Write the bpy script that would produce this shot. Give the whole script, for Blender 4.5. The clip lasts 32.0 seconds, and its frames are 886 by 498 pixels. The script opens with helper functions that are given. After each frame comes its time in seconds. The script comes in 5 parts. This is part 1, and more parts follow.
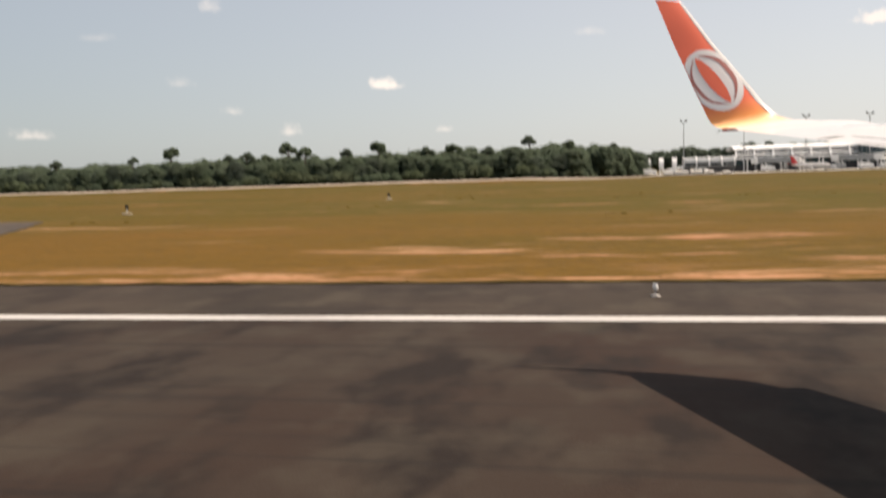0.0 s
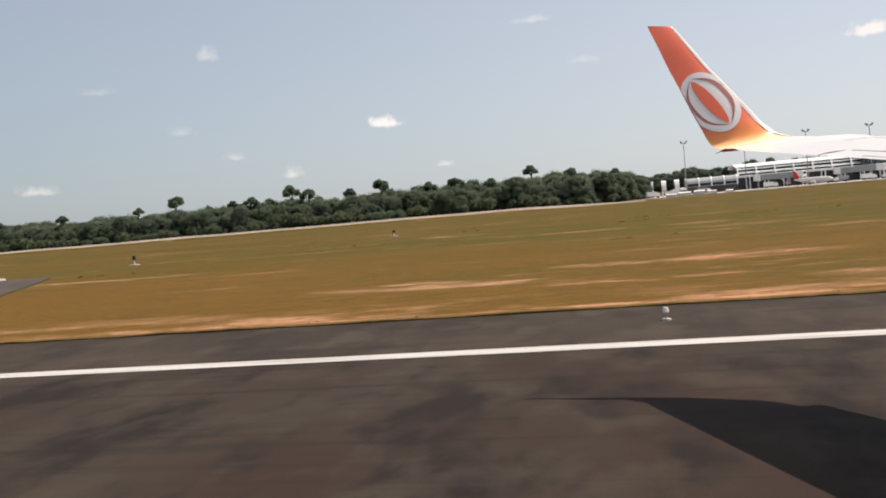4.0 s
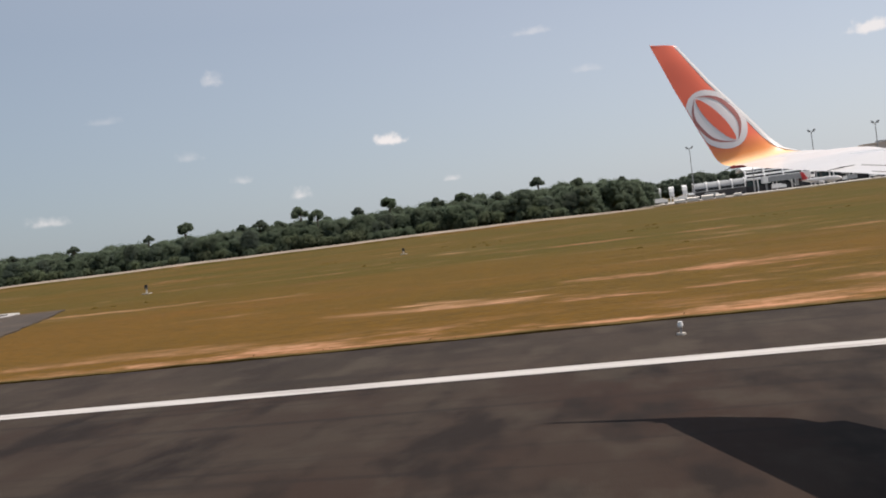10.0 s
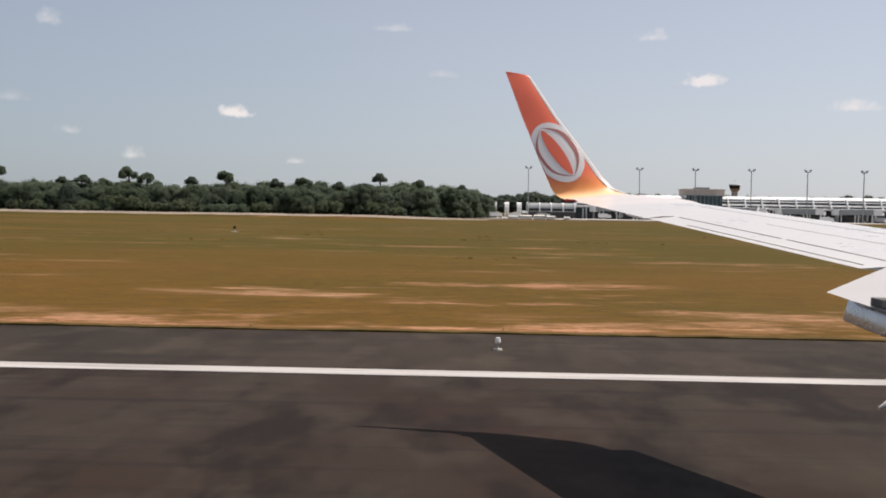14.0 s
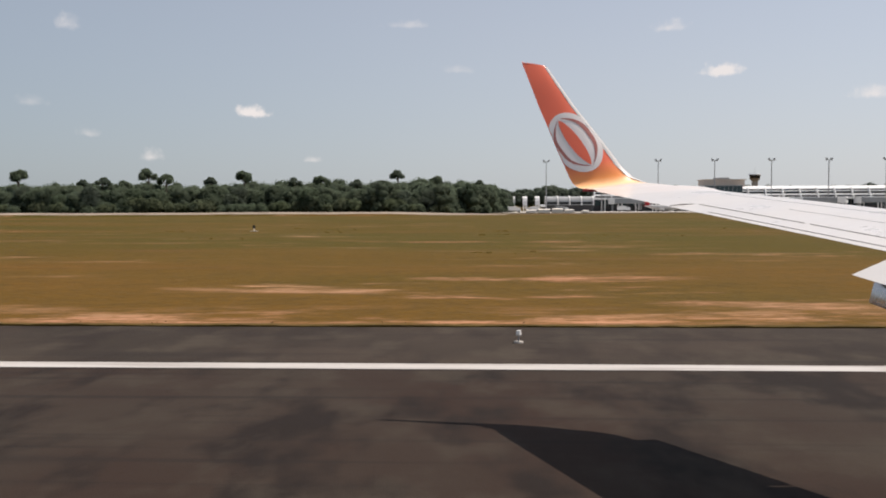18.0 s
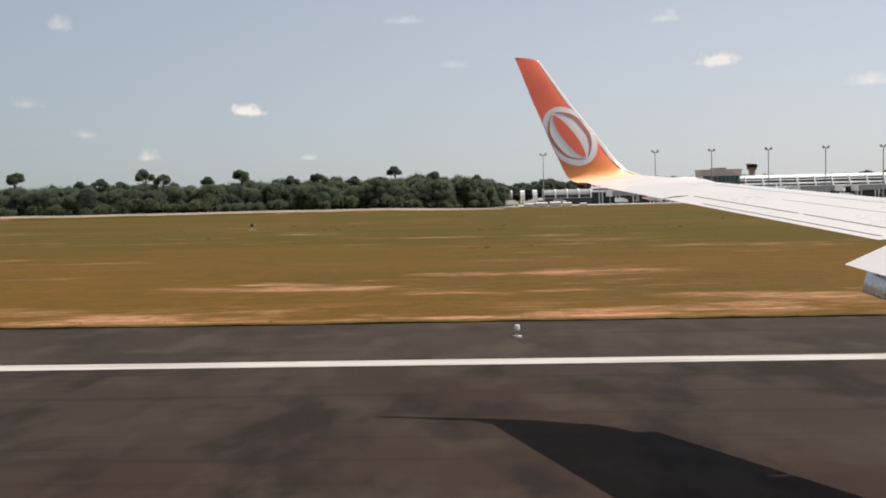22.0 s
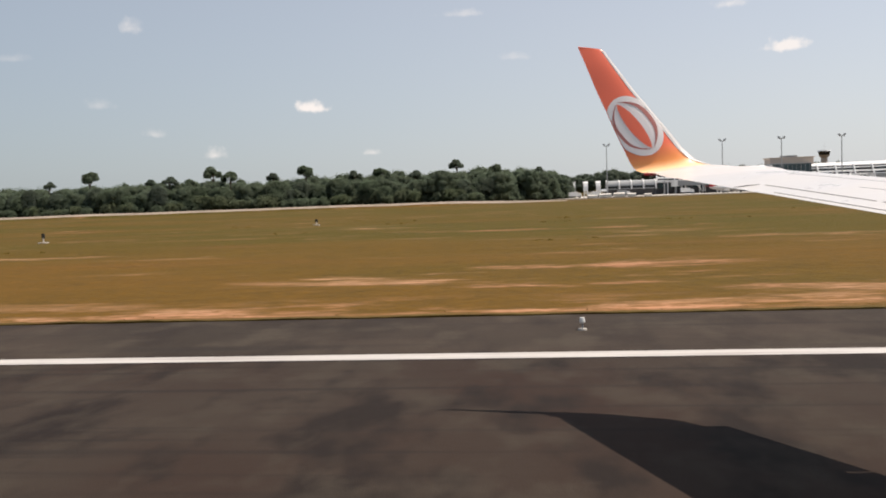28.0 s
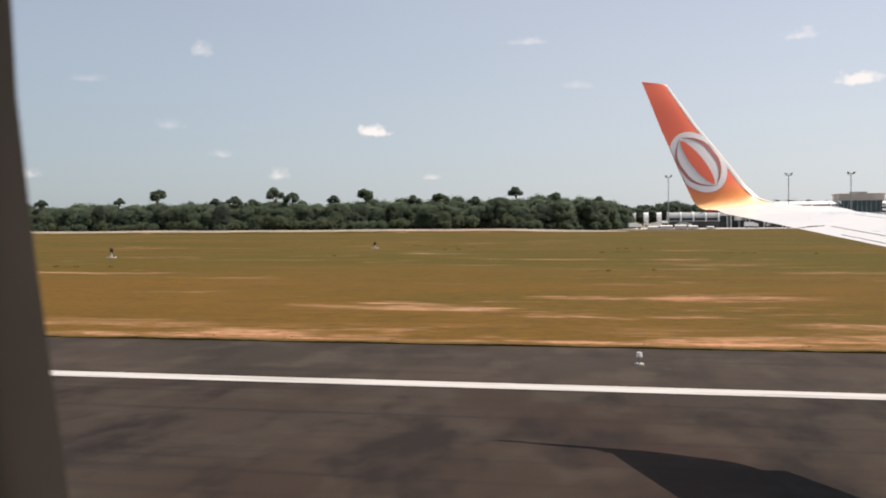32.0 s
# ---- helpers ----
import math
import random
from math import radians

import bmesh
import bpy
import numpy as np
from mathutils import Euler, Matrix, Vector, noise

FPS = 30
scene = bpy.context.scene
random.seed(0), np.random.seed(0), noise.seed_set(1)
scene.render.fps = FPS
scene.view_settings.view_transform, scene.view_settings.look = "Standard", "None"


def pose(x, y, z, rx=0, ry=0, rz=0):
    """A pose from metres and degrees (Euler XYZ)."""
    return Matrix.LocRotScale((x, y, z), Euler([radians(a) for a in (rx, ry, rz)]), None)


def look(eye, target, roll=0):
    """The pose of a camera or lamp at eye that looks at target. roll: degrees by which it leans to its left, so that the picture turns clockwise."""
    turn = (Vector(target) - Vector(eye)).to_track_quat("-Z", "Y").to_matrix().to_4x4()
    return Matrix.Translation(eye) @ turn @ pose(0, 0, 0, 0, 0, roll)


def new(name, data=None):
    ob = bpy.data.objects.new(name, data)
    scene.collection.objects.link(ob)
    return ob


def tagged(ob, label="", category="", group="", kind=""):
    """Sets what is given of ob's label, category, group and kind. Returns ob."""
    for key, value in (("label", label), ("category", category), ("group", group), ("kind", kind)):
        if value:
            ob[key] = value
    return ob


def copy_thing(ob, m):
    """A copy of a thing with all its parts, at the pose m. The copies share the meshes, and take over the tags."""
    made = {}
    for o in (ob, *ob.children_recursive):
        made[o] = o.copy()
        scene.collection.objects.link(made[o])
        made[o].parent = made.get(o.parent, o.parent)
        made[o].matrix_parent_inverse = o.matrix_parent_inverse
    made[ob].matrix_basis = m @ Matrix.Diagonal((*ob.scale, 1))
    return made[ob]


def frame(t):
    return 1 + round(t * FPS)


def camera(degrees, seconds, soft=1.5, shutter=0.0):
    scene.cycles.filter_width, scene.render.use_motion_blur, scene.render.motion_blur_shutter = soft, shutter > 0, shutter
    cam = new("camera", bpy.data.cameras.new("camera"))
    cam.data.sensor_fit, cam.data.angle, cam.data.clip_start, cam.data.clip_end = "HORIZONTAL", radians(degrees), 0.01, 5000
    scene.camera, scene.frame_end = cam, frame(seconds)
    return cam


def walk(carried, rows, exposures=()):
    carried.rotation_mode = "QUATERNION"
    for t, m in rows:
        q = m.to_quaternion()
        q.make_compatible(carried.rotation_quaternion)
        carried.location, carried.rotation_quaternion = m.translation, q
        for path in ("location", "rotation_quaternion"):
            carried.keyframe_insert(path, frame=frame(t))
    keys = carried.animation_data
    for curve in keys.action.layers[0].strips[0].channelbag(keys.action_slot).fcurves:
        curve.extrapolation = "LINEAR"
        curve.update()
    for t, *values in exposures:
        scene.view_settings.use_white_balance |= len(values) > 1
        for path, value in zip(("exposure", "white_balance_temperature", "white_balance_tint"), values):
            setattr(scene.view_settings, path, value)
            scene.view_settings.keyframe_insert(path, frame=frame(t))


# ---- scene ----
# ======================================================= camera and walk
cam = camera(55.19, 32.0, soft=1.9, shutter=0.5)
# a small phone lens focused far off: only the window frame, a hand away, goes soft
cam.data.dof.use_dof, cam.data.dof.focus_distance, cam.data.dof.aperture_fstop = True, 60.0, 11.0
# seconds, x, y, z, yaw, pitch, lean of the camera held at the cabin window
ROWS = [
    (0.0, 0.000, 0.001, 3.537, -11.94, -5.00, -1.87),
    (0.5, 0.000, 0.000, 3.558, -10.36, -9.76, -1.44),
    (1.0, 0.000, 0.001, 3.562, -9.37, -6.60, -1.00),
    (1.5, 0.000, 0.001, 3.571, -11.12, -7.18, -2.72),
    (2.0, 0.001, 0.001, 3.570, -12.78, -5.44, -1.97),
    (2.5, 0.001, 0.001, 3.570, -11.12, -4.60, -3.30),
    (3.0, 0.002, 0.002, 3.553, -12.78, -1.62, -4.63),
    (3.5, 0.003, 0.002, 3.574, -12.37, -3.16, -4.90),
    (5.5, 0.010, 0.017, 3.510, -13.20, 0.03, -5.92),
    (6.0, 0.009, 0.019, 3.515, -13.91, -1.15, -6.82),
    (6.5, 0.009, 0.011, 3.508, -13.10, -1.86, -6.13),
    (7.0, 0.010, 0.011, 3.483, -14.69, -1.18, -5.71),
    (7.5, 0.009, 0.008, 3.485, -14.38, -0.66, -6.17),
    (8.0, 0.009, 0.004, 3.474, -14.59, -1.70, -5.54),
    (8.5, 0.006, 0.001, 3.605, -16.34, -1.74, -6.14),
    (9.0, 0.006, -0.001, 3.699, -16.22, -1.11, -6.81),
    (9.5, 0.002, -0.000, 3.771, -13.66, -1.91, -7.02),
    (10.0, -0.001, -0.001, 3.803, -12.81, -1.62, -7.31),
    (10.5, -0.003, -0.000, 3.835, -12.57, -2.13, -7.53),
    (11.0, -0.006, 0.000, 3.867, -13.22, -2.57, -7.76),
    (11.5, -0.007, -0.000, 3.876, -5.52, -3.07, -3.04),
    (12.0, -0.011, -0.002, 3.891, -0.86, -1.79, -2.31),
    (12.5, -0.003, -0.007, 3.932, -3.49, -1.36, -2.99),
    (13.0, 0.005, -0.012, 3.971, -0.21, -1.82, -3.99),
    (13.5, -0.001, -0.005, 3.961, -5.49, -2.30, 0.86),
    (14.0, -0.009, -0.003, 3.958, -1.64, -2.68, 0.87),
    (14.5, -0.017, 0.001, 3.949, -3.03, -2.52, 0.67),
    (15.0, -0.028, 0.006, 3.952, -1.88, -2.10, 0.46),
    (15.5, -0.022, 0.002, 3.933, -2.15, -3.61, 0.34),
    (17.5, -0.017, 0.003, 3.901, -3.04, -2.87, -0.14),
    (18.0, -0.019, 0.009, 3.900, -2.91, -2.97, -0.26),
    (18.5, -0.013, 0.002, 3.890, -1.40, -3.29, -0.15),
    (19.0, -0.009, -0.000, 3.886, -2.65, -3.25, -0.04),
    (19.5, -0.007, 0.000, 3.885, -1.90, -2.82, -0.27),
    (20.0, -0.008, 0.002, 3.889, -2.62, -2.93, -0.50),
    (20.5, -0.002, 0.000, 3.886, -3.62, -2.77, -0.50),
    (21.0, 0.003, -0.000, 3.888, -3.59, -2.49, -0.50),
    (21.5, 0.012, -0.003, 3.900, -3.31, -2.94, -0.92),
    (22.0, 0.025, -0.011, 3.919, -2.82, -3.29, -1.33),
    (22.5, 0.018, -0.005, 3.931, -3.21, -3.62, -1.07),
    (23.0, 0.016, -0.010, 3.955, -4.04, -3.76, -0.80),
    (23.5, 0.019, -0.004, 3.937, -4.13, -4.33, -0.69),
    (24.0, 0.028, -0.006, 3.930, -4.40, -4.73, -0.59),
    (24.5, 0.017, -0.002, 3.920, -3.95, -4.00, -0.90),
    (25.0, 0.010, -0.001, 3.920, -4.78, -3.57, -1.21),
    (25.5, 0.007, -0.000, 3.911, -5.67, -3.30, -1.38),
    (27.5, -0.001, 0.001, 3.910, -7.23, -2.86, -2.08),
    (28.0, -0.003, 0.002, 3.918, -7.06, -3.63, -2.13),
    (28.5, -0.003, -0.001, 3.928, -7.14, -3.66, -1.56),
    (29.0, -0.005, -0.006, 3.950, -7.77, -3.74, -0.99),
    (29.5, -0.005, -0.007, 3.949, -8.94, -4.64, -0.62),
    (30.0, -0.005, -0.011, 3.948, -8.53, -2.50, -1.13),
    (30.5, -0.005, -0.030, 3.956, -8.56, -2.82, -0.52),
    (31.0, -0.007, -0.061, 3.979, -8.41, -3.92, 0.52),
    (31.5, -0.008, -0.104, 3.992, -9.16, -1.96, 0.87),
    (32.0, -0.008, -0.115, 3.993, -10.87, -1.80, -0.45),
]


def view(x, y, z, yaw, pitch, lean):
    a, b = radians(yaw), radians(pitch)
    way = Vector((math.sin(a) * math.cos(b), math.cos(a) * math.cos(b), math.sin(b)))
    eye = Vector((x, y, z))
    return look(eye, eye + way * 10, lean)


# the picture is brighter before the wheels touch down
EXPOSURES = [(0.0, 0.34, 7800, 17), (2.0, 0.34, 7600, 17), (3.5, 0.28, 7300, 16), (6.0, 0.20, 7000, 16), (10.0, 0.06, 6900, 16), (15.0, 0.02, 7000, 17),
             (20.0, 0.00, 7100, 16), (23.0, 0.13, 7200, 15), (26.0, 0.16, 7200, 16), (29.0, 0.20, 7200, 16), (32.0, 0.25, 7100, 16)]
walk(cam, [(r[0], view(*r[1:])) for r in ROWS], EXPOSURES)

# ======================================================= sky and sun
SUN_WAY = Vector((0.43, 0.185, 1.0)).normalized()          # towards the sun: ahead, a little to the window side, high
sun_el = math.asin(SUN_WAY.z)
sun_az = math.atan2(SUN_WAY.x, SUN_WAY.y)
sun_data = bpy.data.lights.new("sun", "SUN")
sun_data.energy, sun_data.angle, sun_data.color = 5.0, radians(0.53), (1.0, 0.95, 0.87)
sun = new("sun", sun_data)
sun.matrix_world = look(SUN_WAY * 100, (0, 0, 0))

world = bpy.data.worlds.new("world")
scene.world = world
world.use_nodes = True
wn, wl = world.node_tree.nodes, world.node_tree.links
wn.clear()


def wmath(op, a, b=None, c=None):
    n = wn.new("ShaderNodeMath")
    n.operation = op
    for i, v in enumerate((a, b, c)):
        if v is None:
            continue
        if isinstance(v, (int, float)):
            n.inputs[i].default_value = v
        else:
            wl.new(v, n.inputs[i])
    return n.outputs[0]


sky = wn.new("ShaderNodeTexSky")
sky.sky_type, sky.sun_disc = "NISHITA", False
sky.sun_elevation, sky.sun_rotation = sun_el, sun_az
sky.air_density, sky.dust_density, sky.ozone_density, sky.altitude = 1.0, 0.9, 2.5, 60
coord = wn.new("ShaderNodeTexCoord")
split = wn.new("ShaderNodeSeparateXYZ")
wl.new(coord.outputs["Generated"], split.inputs[0])
az = wmath("ARCTAN2", split.outputs[0], split.outputs[1])
el = wmath("ARCSINE", split.outputs[2])
puff = wn.new("ShaderNodeTexNoise")
puff.inputs["Scale"].default_value, puff.inputs["Detail"].default_value = 85.0, 6.0
wl.new(coord.outputs["Generated"], puff.inputs["Vector"])
wob = wmath("MULTIPLY", wmath("SUBTRACT", puff.outputs["Fac"], 0.5), 2.0)
# small fair-weather clouds: azimuth, elevation, half width, half height (degrees), density
CLOUDS = [(-15.4, 6.0, 1.15, 0.62, 1.0), (-11.6, 3.0, 0.7, 0.3, 0.55), (-21.8, 3.1, 0.75, 0.55, 0.7), (-1.7, 8.9, 1.3, 0.4, 0.25),
          (-5.1, 11.8, 1.7, 0.4, 0.35), (12.0, 11.2, 1.3, 0.6, 0.6), (15.2, 8.3, 1.25, 0.6, 0.9), (-26.5, 11.0, 0.9, 0.7, 0.45),
          (-25.5, 4.5, 0.8, 0.4, 0.35), (-28.6, 6.3, 1.0, 0.5, 0.25), (-42.5, 3.7, 1.7, 0.8, 0.8), (-37.5, 3.1, 1.3, 0.5, 0.65),
          (24.0, 6.5, 1.6, 0.6, 0.7), (-33.5, 9.0, 1.2, 0.4, 0.2)]
cover = None
for a0, e0, w0, h0, dens in CLOUDS:
    da = wmath("MULTIPLY", wmath("SUBTRACT", az, radians(a0)), 1 / radians(w0))
    de = wmath("MULTIPLY", wmath("SUBTRACT", el, radians(e0)), 1 / radians(h0))
    de = wmath("MAXIMUM", de, wmath("MULTIPLY", de, -2.2))   # a flat base under a rounded top
    away = wmath("SQRT", wmath("ADD", wmath("MULTIPLY", da, da), wmath("MULTIPLY", de, de)))
    m = wmath("SUBTRACT", wmath("ADD", 1.15, wob), away)
    ramp = wn.new("ShaderNodeMapRange")
    ramp.interpolation_type = "SMOOTHSTEP"
    wl.new(m, ramp.inputs["Value"])
    ramp.inputs["From Min"].default_value, ramp.inputs["From Max"].default_value = 0.0, 0.85 if dens > 0.8 else 1.35
    ramp.inputs["To Max"].default_value = dens
    cover = ramp.outputs[0] if cover is None else wmath("MAXIMUM", cover, ramp.outputs[0])
back = wn.new("ShaderNodeBackground")
back.inputs["Strength"].default_value = 0.086
# thin humid veil over the blue
veil = wn.new("ShaderNodeMix")
veil.data_type = "RGBA"
low_air = wn.new("ShaderNodeMapRange")
wl.new(el, low_air.inputs["Value"])
low_air.inputs["From Min"].default_value, low_air.inputs["From Max"].default_value = 0.0, radians(14)
low_air.inputs["To Min"].default_value, low_air.inputs["To Max"].default_value = 0.74, 0.48
wl.new(low_air.outputs[0], veil.inputs[0])
wl.new(sky.outputs[0], veil.inputs[6])
sunward = wn.new("ShaderNodeVectorMath")
sunward.operation = "DOT_PRODUCT"
wl.new(coord.outputs["Generated"], sunward.inputs[0])
sunward.inputs[1].default_value = SUN_WAY
glow = wn.new("ShaderNodeMapRange")                        # the veil brightens towards the sun
wl.new(sunward.outputs["Value"], glow.inputs["Value"])
glow.inputs["From Min"].default_value, glow.inputs["From Max"].default_value = -0.1, 0.6
glow.inputs["To Min"].default_value, glow.inputs["To Max"].default_value = 0.60, 1.19
tone = wn.new("ShaderNodeMix")                             # bluer away from the sun, whiter towards it
tone.data_type = "RGBA"
tone.inputs[6].default_value, tone.inputs[7].default_value = (6.25, 7.95, 9.40, 1), (7.20, 8.20, 9.20, 1)
turn_to = wn.new("ShaderNodeMapRange")
wl.new(sunward.outputs["Value"], turn_to.inputs["Value"])
turn_to.inputs["From Min"].default_value, turn_to.inputs["From Max"].default_value = -0.05, 0.35
wl.new(turn_to.outputs[0], tone.inputs[0])
haze = wn.new("ShaderNodeVectorMath")
haze.operation = "SCALE"
wl.new(tone.outputs[2], haze.inputs[0])
wl.new(glow.outputs[0], haze.inputs["Scale"])
wl.new(haze.outputs[0], veil.inputs[7])
wl.new(veil.outputs[2], back.inputs["Color"])
cloud = wn.new("ShaderNodeBackground")
cloud.inputs["Color"].default_value, cloud.inputs["Strength"].default_value = (0.975, 0.985, 0.995, 1), 0.84
mixs = wn.new("ShaderNodeMixShader")
wl.new(wmath("MULTIPLY", cover, 0.95), mixs.inputs[0])
wl.new(back.outputs[0], mixs.inputs[1])
wl.new(cloud.outputs[0], mixs.inputs[2])
wout = wn.new("ShaderNodeOutputWorld")
wl.new(mixs.outputs[0], wout.inputs["Surface"])


# ======================================================= materials
class Mat:
    """A small node builder on world or object coordinates."""

    def __init__(self, name, rough=0.8, metal=0.0, spec=0.3):
        self.m = bpy.data.materials.new(name)
        self.m.use_nodes = True
        self.n, self.l = self.m.node_tree.nodes, self.m.node_tree.links
        self.b = self.n["Principled BSDF"]
        self.b.inputs["Roughness"].default_value = rough
        self.b.inputs["Metallic"].default_value = metal
        self.b.inputs["Specular IOR Level"].default_value = spec
        geo = self.n.new("ShaderNodeNewGeometry")
        self.pos = geo.outputs["Position"]
        self.island = geo.outputs["Random Per Island"]

    def scaled(self, sx, sy, sz):
        v = self.n.new("ShaderNodeVectorMath")
        v.operation = "MULTIPLY"
        self.l.new(self.pos, v.inputs[0])
        v.inputs[1].default_value = (sx, sy, sz)
        return v.outputs[0]

    def noise(self, size, stretch=(1, 1, 1), detail=4.0, rough=0.6, lo=0.35, hi=0.65):
        """0 to 1 noise whose features are about size metres across."""
        t = self.n.new("ShaderNodeTexNoise")
        t.inputs["Scale"].default_value = 1.0
        t.inputs["Detail"].default_value, t.inputs["Roughness"].default_value = detail, rough
        self.l.new(self.scaled(*(1 / (size * s) for s in stretch)), t.inputs["Vector"])
        return self.remap(t.outputs["Fac"], lo, hi)

    def remap(self, v, lo, hi, a=0.0, b=1.0):
        r = self.n.new("ShaderNodeMapRange")
        self.l.new(v, r.inputs["Value"])
        r.inputs["From Min"].default_value, r.inputs["From Max"].default_value = lo, hi
        r.inputs["To Min"].default_value, r.inputs["To Max"].default_value = a, b
        return r.outputs[0]

    def math(self, op, a, b=None):
        n = self.n.new("ShaderNodeMath")
        n.operation = op
        for i, v in enumerate((a, b)):
            if v is None:
                continue
            if isinstance(v, (int, float)):
                n.inputs[i].default_value = v
            else:
                self.l.new(v, n.inputs[i])
        return n.outputs[0]

    def mix(self, fac, a, b):
        n = self.n.new("ShaderNodeMix")
        n.data_type = "RGBA"
        for i, v in ((0, fac), (6, a), (7, b)):
            if isinstance(v, (int, float)):
                n.inputs[i].default_value = v
            elif isinstance(v, tuple):
                n.inputs[i].default_value = (*v, 1)
            else:
                self.l.new(v, n.inputs[i])
        return n.outputs[2]

    def axis(self, i):
        s = self.n.new("ShaderNodeSeparateXYZ")
        self.l.new(self.pos, s.inputs[0])
        return s.outputs[i]

    def random(self):
        return self.n.new("ShaderNodeObjectInfo").outputs["Random"]

    def colour(self, c):
        if isinstance(c, tuple):
            self.b.inputs["Base Color"].default_value = (*c, 1)
        else:
            self.l.new(c, self.b.inputs["Base Color"])
        return self

    def rough(self, v):
        self.l.new(v, self.b.inputs["Roughness"])
        return self

    def bump(self, v, strength=0.3, dist=0.02):
        n = self.n.new("ShaderNodeBump")
        n.inputs["Strength"].default_value, n.inputs["Distance"].default_value = strength, dist
        self.l.new(v, n.inputs["Height"])
        self.l.new(n.outputs[0], self.b.inputs["Normal"])
        return self


def plain(name, c, rough=0.6, metal=0.0, spread=0.18, size=0.6, spec=0.4):
    """Paint, plastic or metal with soft dirt at two scales."""
    k = Mat(name, rough, metal, spec)
    dark = tuple(v * (1 - spread) for v in c)
    big = k.mix(k.noise(size * 4), c, dark)
    k.colour(k.mix(k.math("MULTIPLY", k.noise(size * 0.4), 0.4), big, tuple(v * (1 - spread * 1.3) for v in c)))
    k.rough(k.remap(k.noise(size), 0, 1, max(rough - 0.1, 0.05), min(rough + 0.1, 1)))
    return k.m


def ground_material():
    k = Mat("dry_grass_and_sand", 0.95, 0, 0.1)
    y = k.axis(1)
    grass = k.mix(k.noise(26, (2.4, 1, 1), 3.0, 0.5, 0.36, 0.64), (0.130, 0.0630, 0.0098), (0.104, 0.0575, 0.0078))
    reach = k.math("ADD", y, k.remap(k.noise(24, (3.0, 1, 1), 3.0), 0, 1, -14, 14))
    green = k.math("MULTIPLY", k.noise(75, (2.4, 0.8, 1), 3.0, 0.5, 0.28, 0.52), k.remap(reach, 44, 84, 0.08, 0.95))
    grass = k.mix(green, grass, (0.062, 0.0520, 0.0056))
    grass = k.mix(k.math("MULTIPLY", k.noise(9.0, (3.4, 1.2, 1), 4.0, 0.55, 0.46, 0.66), 0.26), grass, (0.140, 0.072, 0.0145))
    grass = k.mix(k.math("MULTIPLY", k.noise(14, (4.0, 1.8, 1), 3.0, 0.5, 0.52, 0.62), 0.35), grass, (0.074, 0.054, 0.0090))
    # russet seams of bare laterite far out on the field
    grass = k.mix(k.math("MULTIPLY", k.noise(5.0, (9.0, 1.6, 1), 3.0, 0.55, 0.60, 0.68), k.remap(y, 45, 70, 0.0, 0.38)), grass, (0.165, 0.074, 0.034))
    grass = k.mix(k.math("MULTIPLY", k.noise(1.3, (2.6, 0.9, 1), 5.0, 0.65, 0.45, 0.70), 0.40), grass, (0.048, 0.034, 0.008))
    grass = k.mix(k.math("MULTIPLY", k.noise(0.35, (2.2, 1.4, 1), 4.0), 0.5), grass, (0.054, 0.036, 0.009))
    # bare sandy patches with frayed ends
    fray = k.math("MULTIPLY", k.noise(0.7, (4.0, 0.7, 1), 5.0, 0.75, 0.34, 0.56), k.noise(0.28, (2.2, 1.6, 1), 4.0, 0.7, 0.28, 0.50))
    patch = k.noise(6.5, (2.8, 0.9, 1), 6.0, 0.68, 0.545, 0.640)
    band = k.noise(30, (2.0, 0.8, 1), 2.0, 0.5, 0.460, 0.540)
    patch = k.math("MULTIPLY", patch, k.math("MULTIPLY", band, k.remap(y, 40, 190, 0.85, 0.4)))
    # worn strip along the edge of the pavement
    near = k.math("MULTIPLY", k.remap(y, 28.3, 33.5, 1.0, 0.0), k.noise(6, (1.5, 0.6, 1), 6.0, 0.72, 0.46, 0.57))
    rim = k.math("MULTIPLY", k.remap(k.math("ADD", y, k.remap(k.noise(2.2, (1.6, 1, 1), 4.0), 0, 1, -0.8, 0.8)), 27.6, 28.9, 0.74, 0.0), k.noise(11, (1.2, 1, 1), 3.0, 0.5, 0.38, 0.55))
    near = k.math("MAXIMUM", near, rim)
    bare = k.math("MULTIPLY", k.math("MAXIMUM", patch, near), k.remap(fray, 0, 1, 0.10, 1.0))
    sand = k.mix(k.noise(14, (3, 1, 1), 3.0, 0.5, 0.42, 0.58), (0.40, 0.225, 0.135), (0.36, 0.145, 0.082))
    sand = k.mix(k.math("MULTIPLY", k.remap(y, 27, 36, 0.75, 0.0), k.noise(9, (3, 1, 1), 3.0, 0.5, 0.35, 0.55)), sand, (0.37, 0.165, 0.08))
    sand = k.mix(k.math("MULTIPLY", k.noise(1.0, (2.5, 1, 1)), 0.4), sand, (0.45, 0.265, 0.170))
    lip = k.math("ADD", y, k.remap(k.noise(1.2, (2.0, 0.6, 1), 5.0, 0.7), 0, 1, -0.55, 0.35))
    bare = k.math("MULTIPLY", bare, k.remap(lip, 27.2, 28.0, 0.0, 1.0))
    # darker olive at the lip puts the pavement edge's shadow line into the colour
    verge = k.mix(k.noise(0.5, (3, 1, 1), 4.0), (0.060, 0.040, 0.012), (0.095, 0.066, 0.018))
    grass = k.mix(k.remap(lip, 27.0, 28.2, 0.85, 0.0), grass, verge)
    k.colour(k.mix(bare, grass, sand))
    k.bump(k.noise(0.5, (1.5, 1, 1), 5.0), 0.6, 0.06)
    return k.m


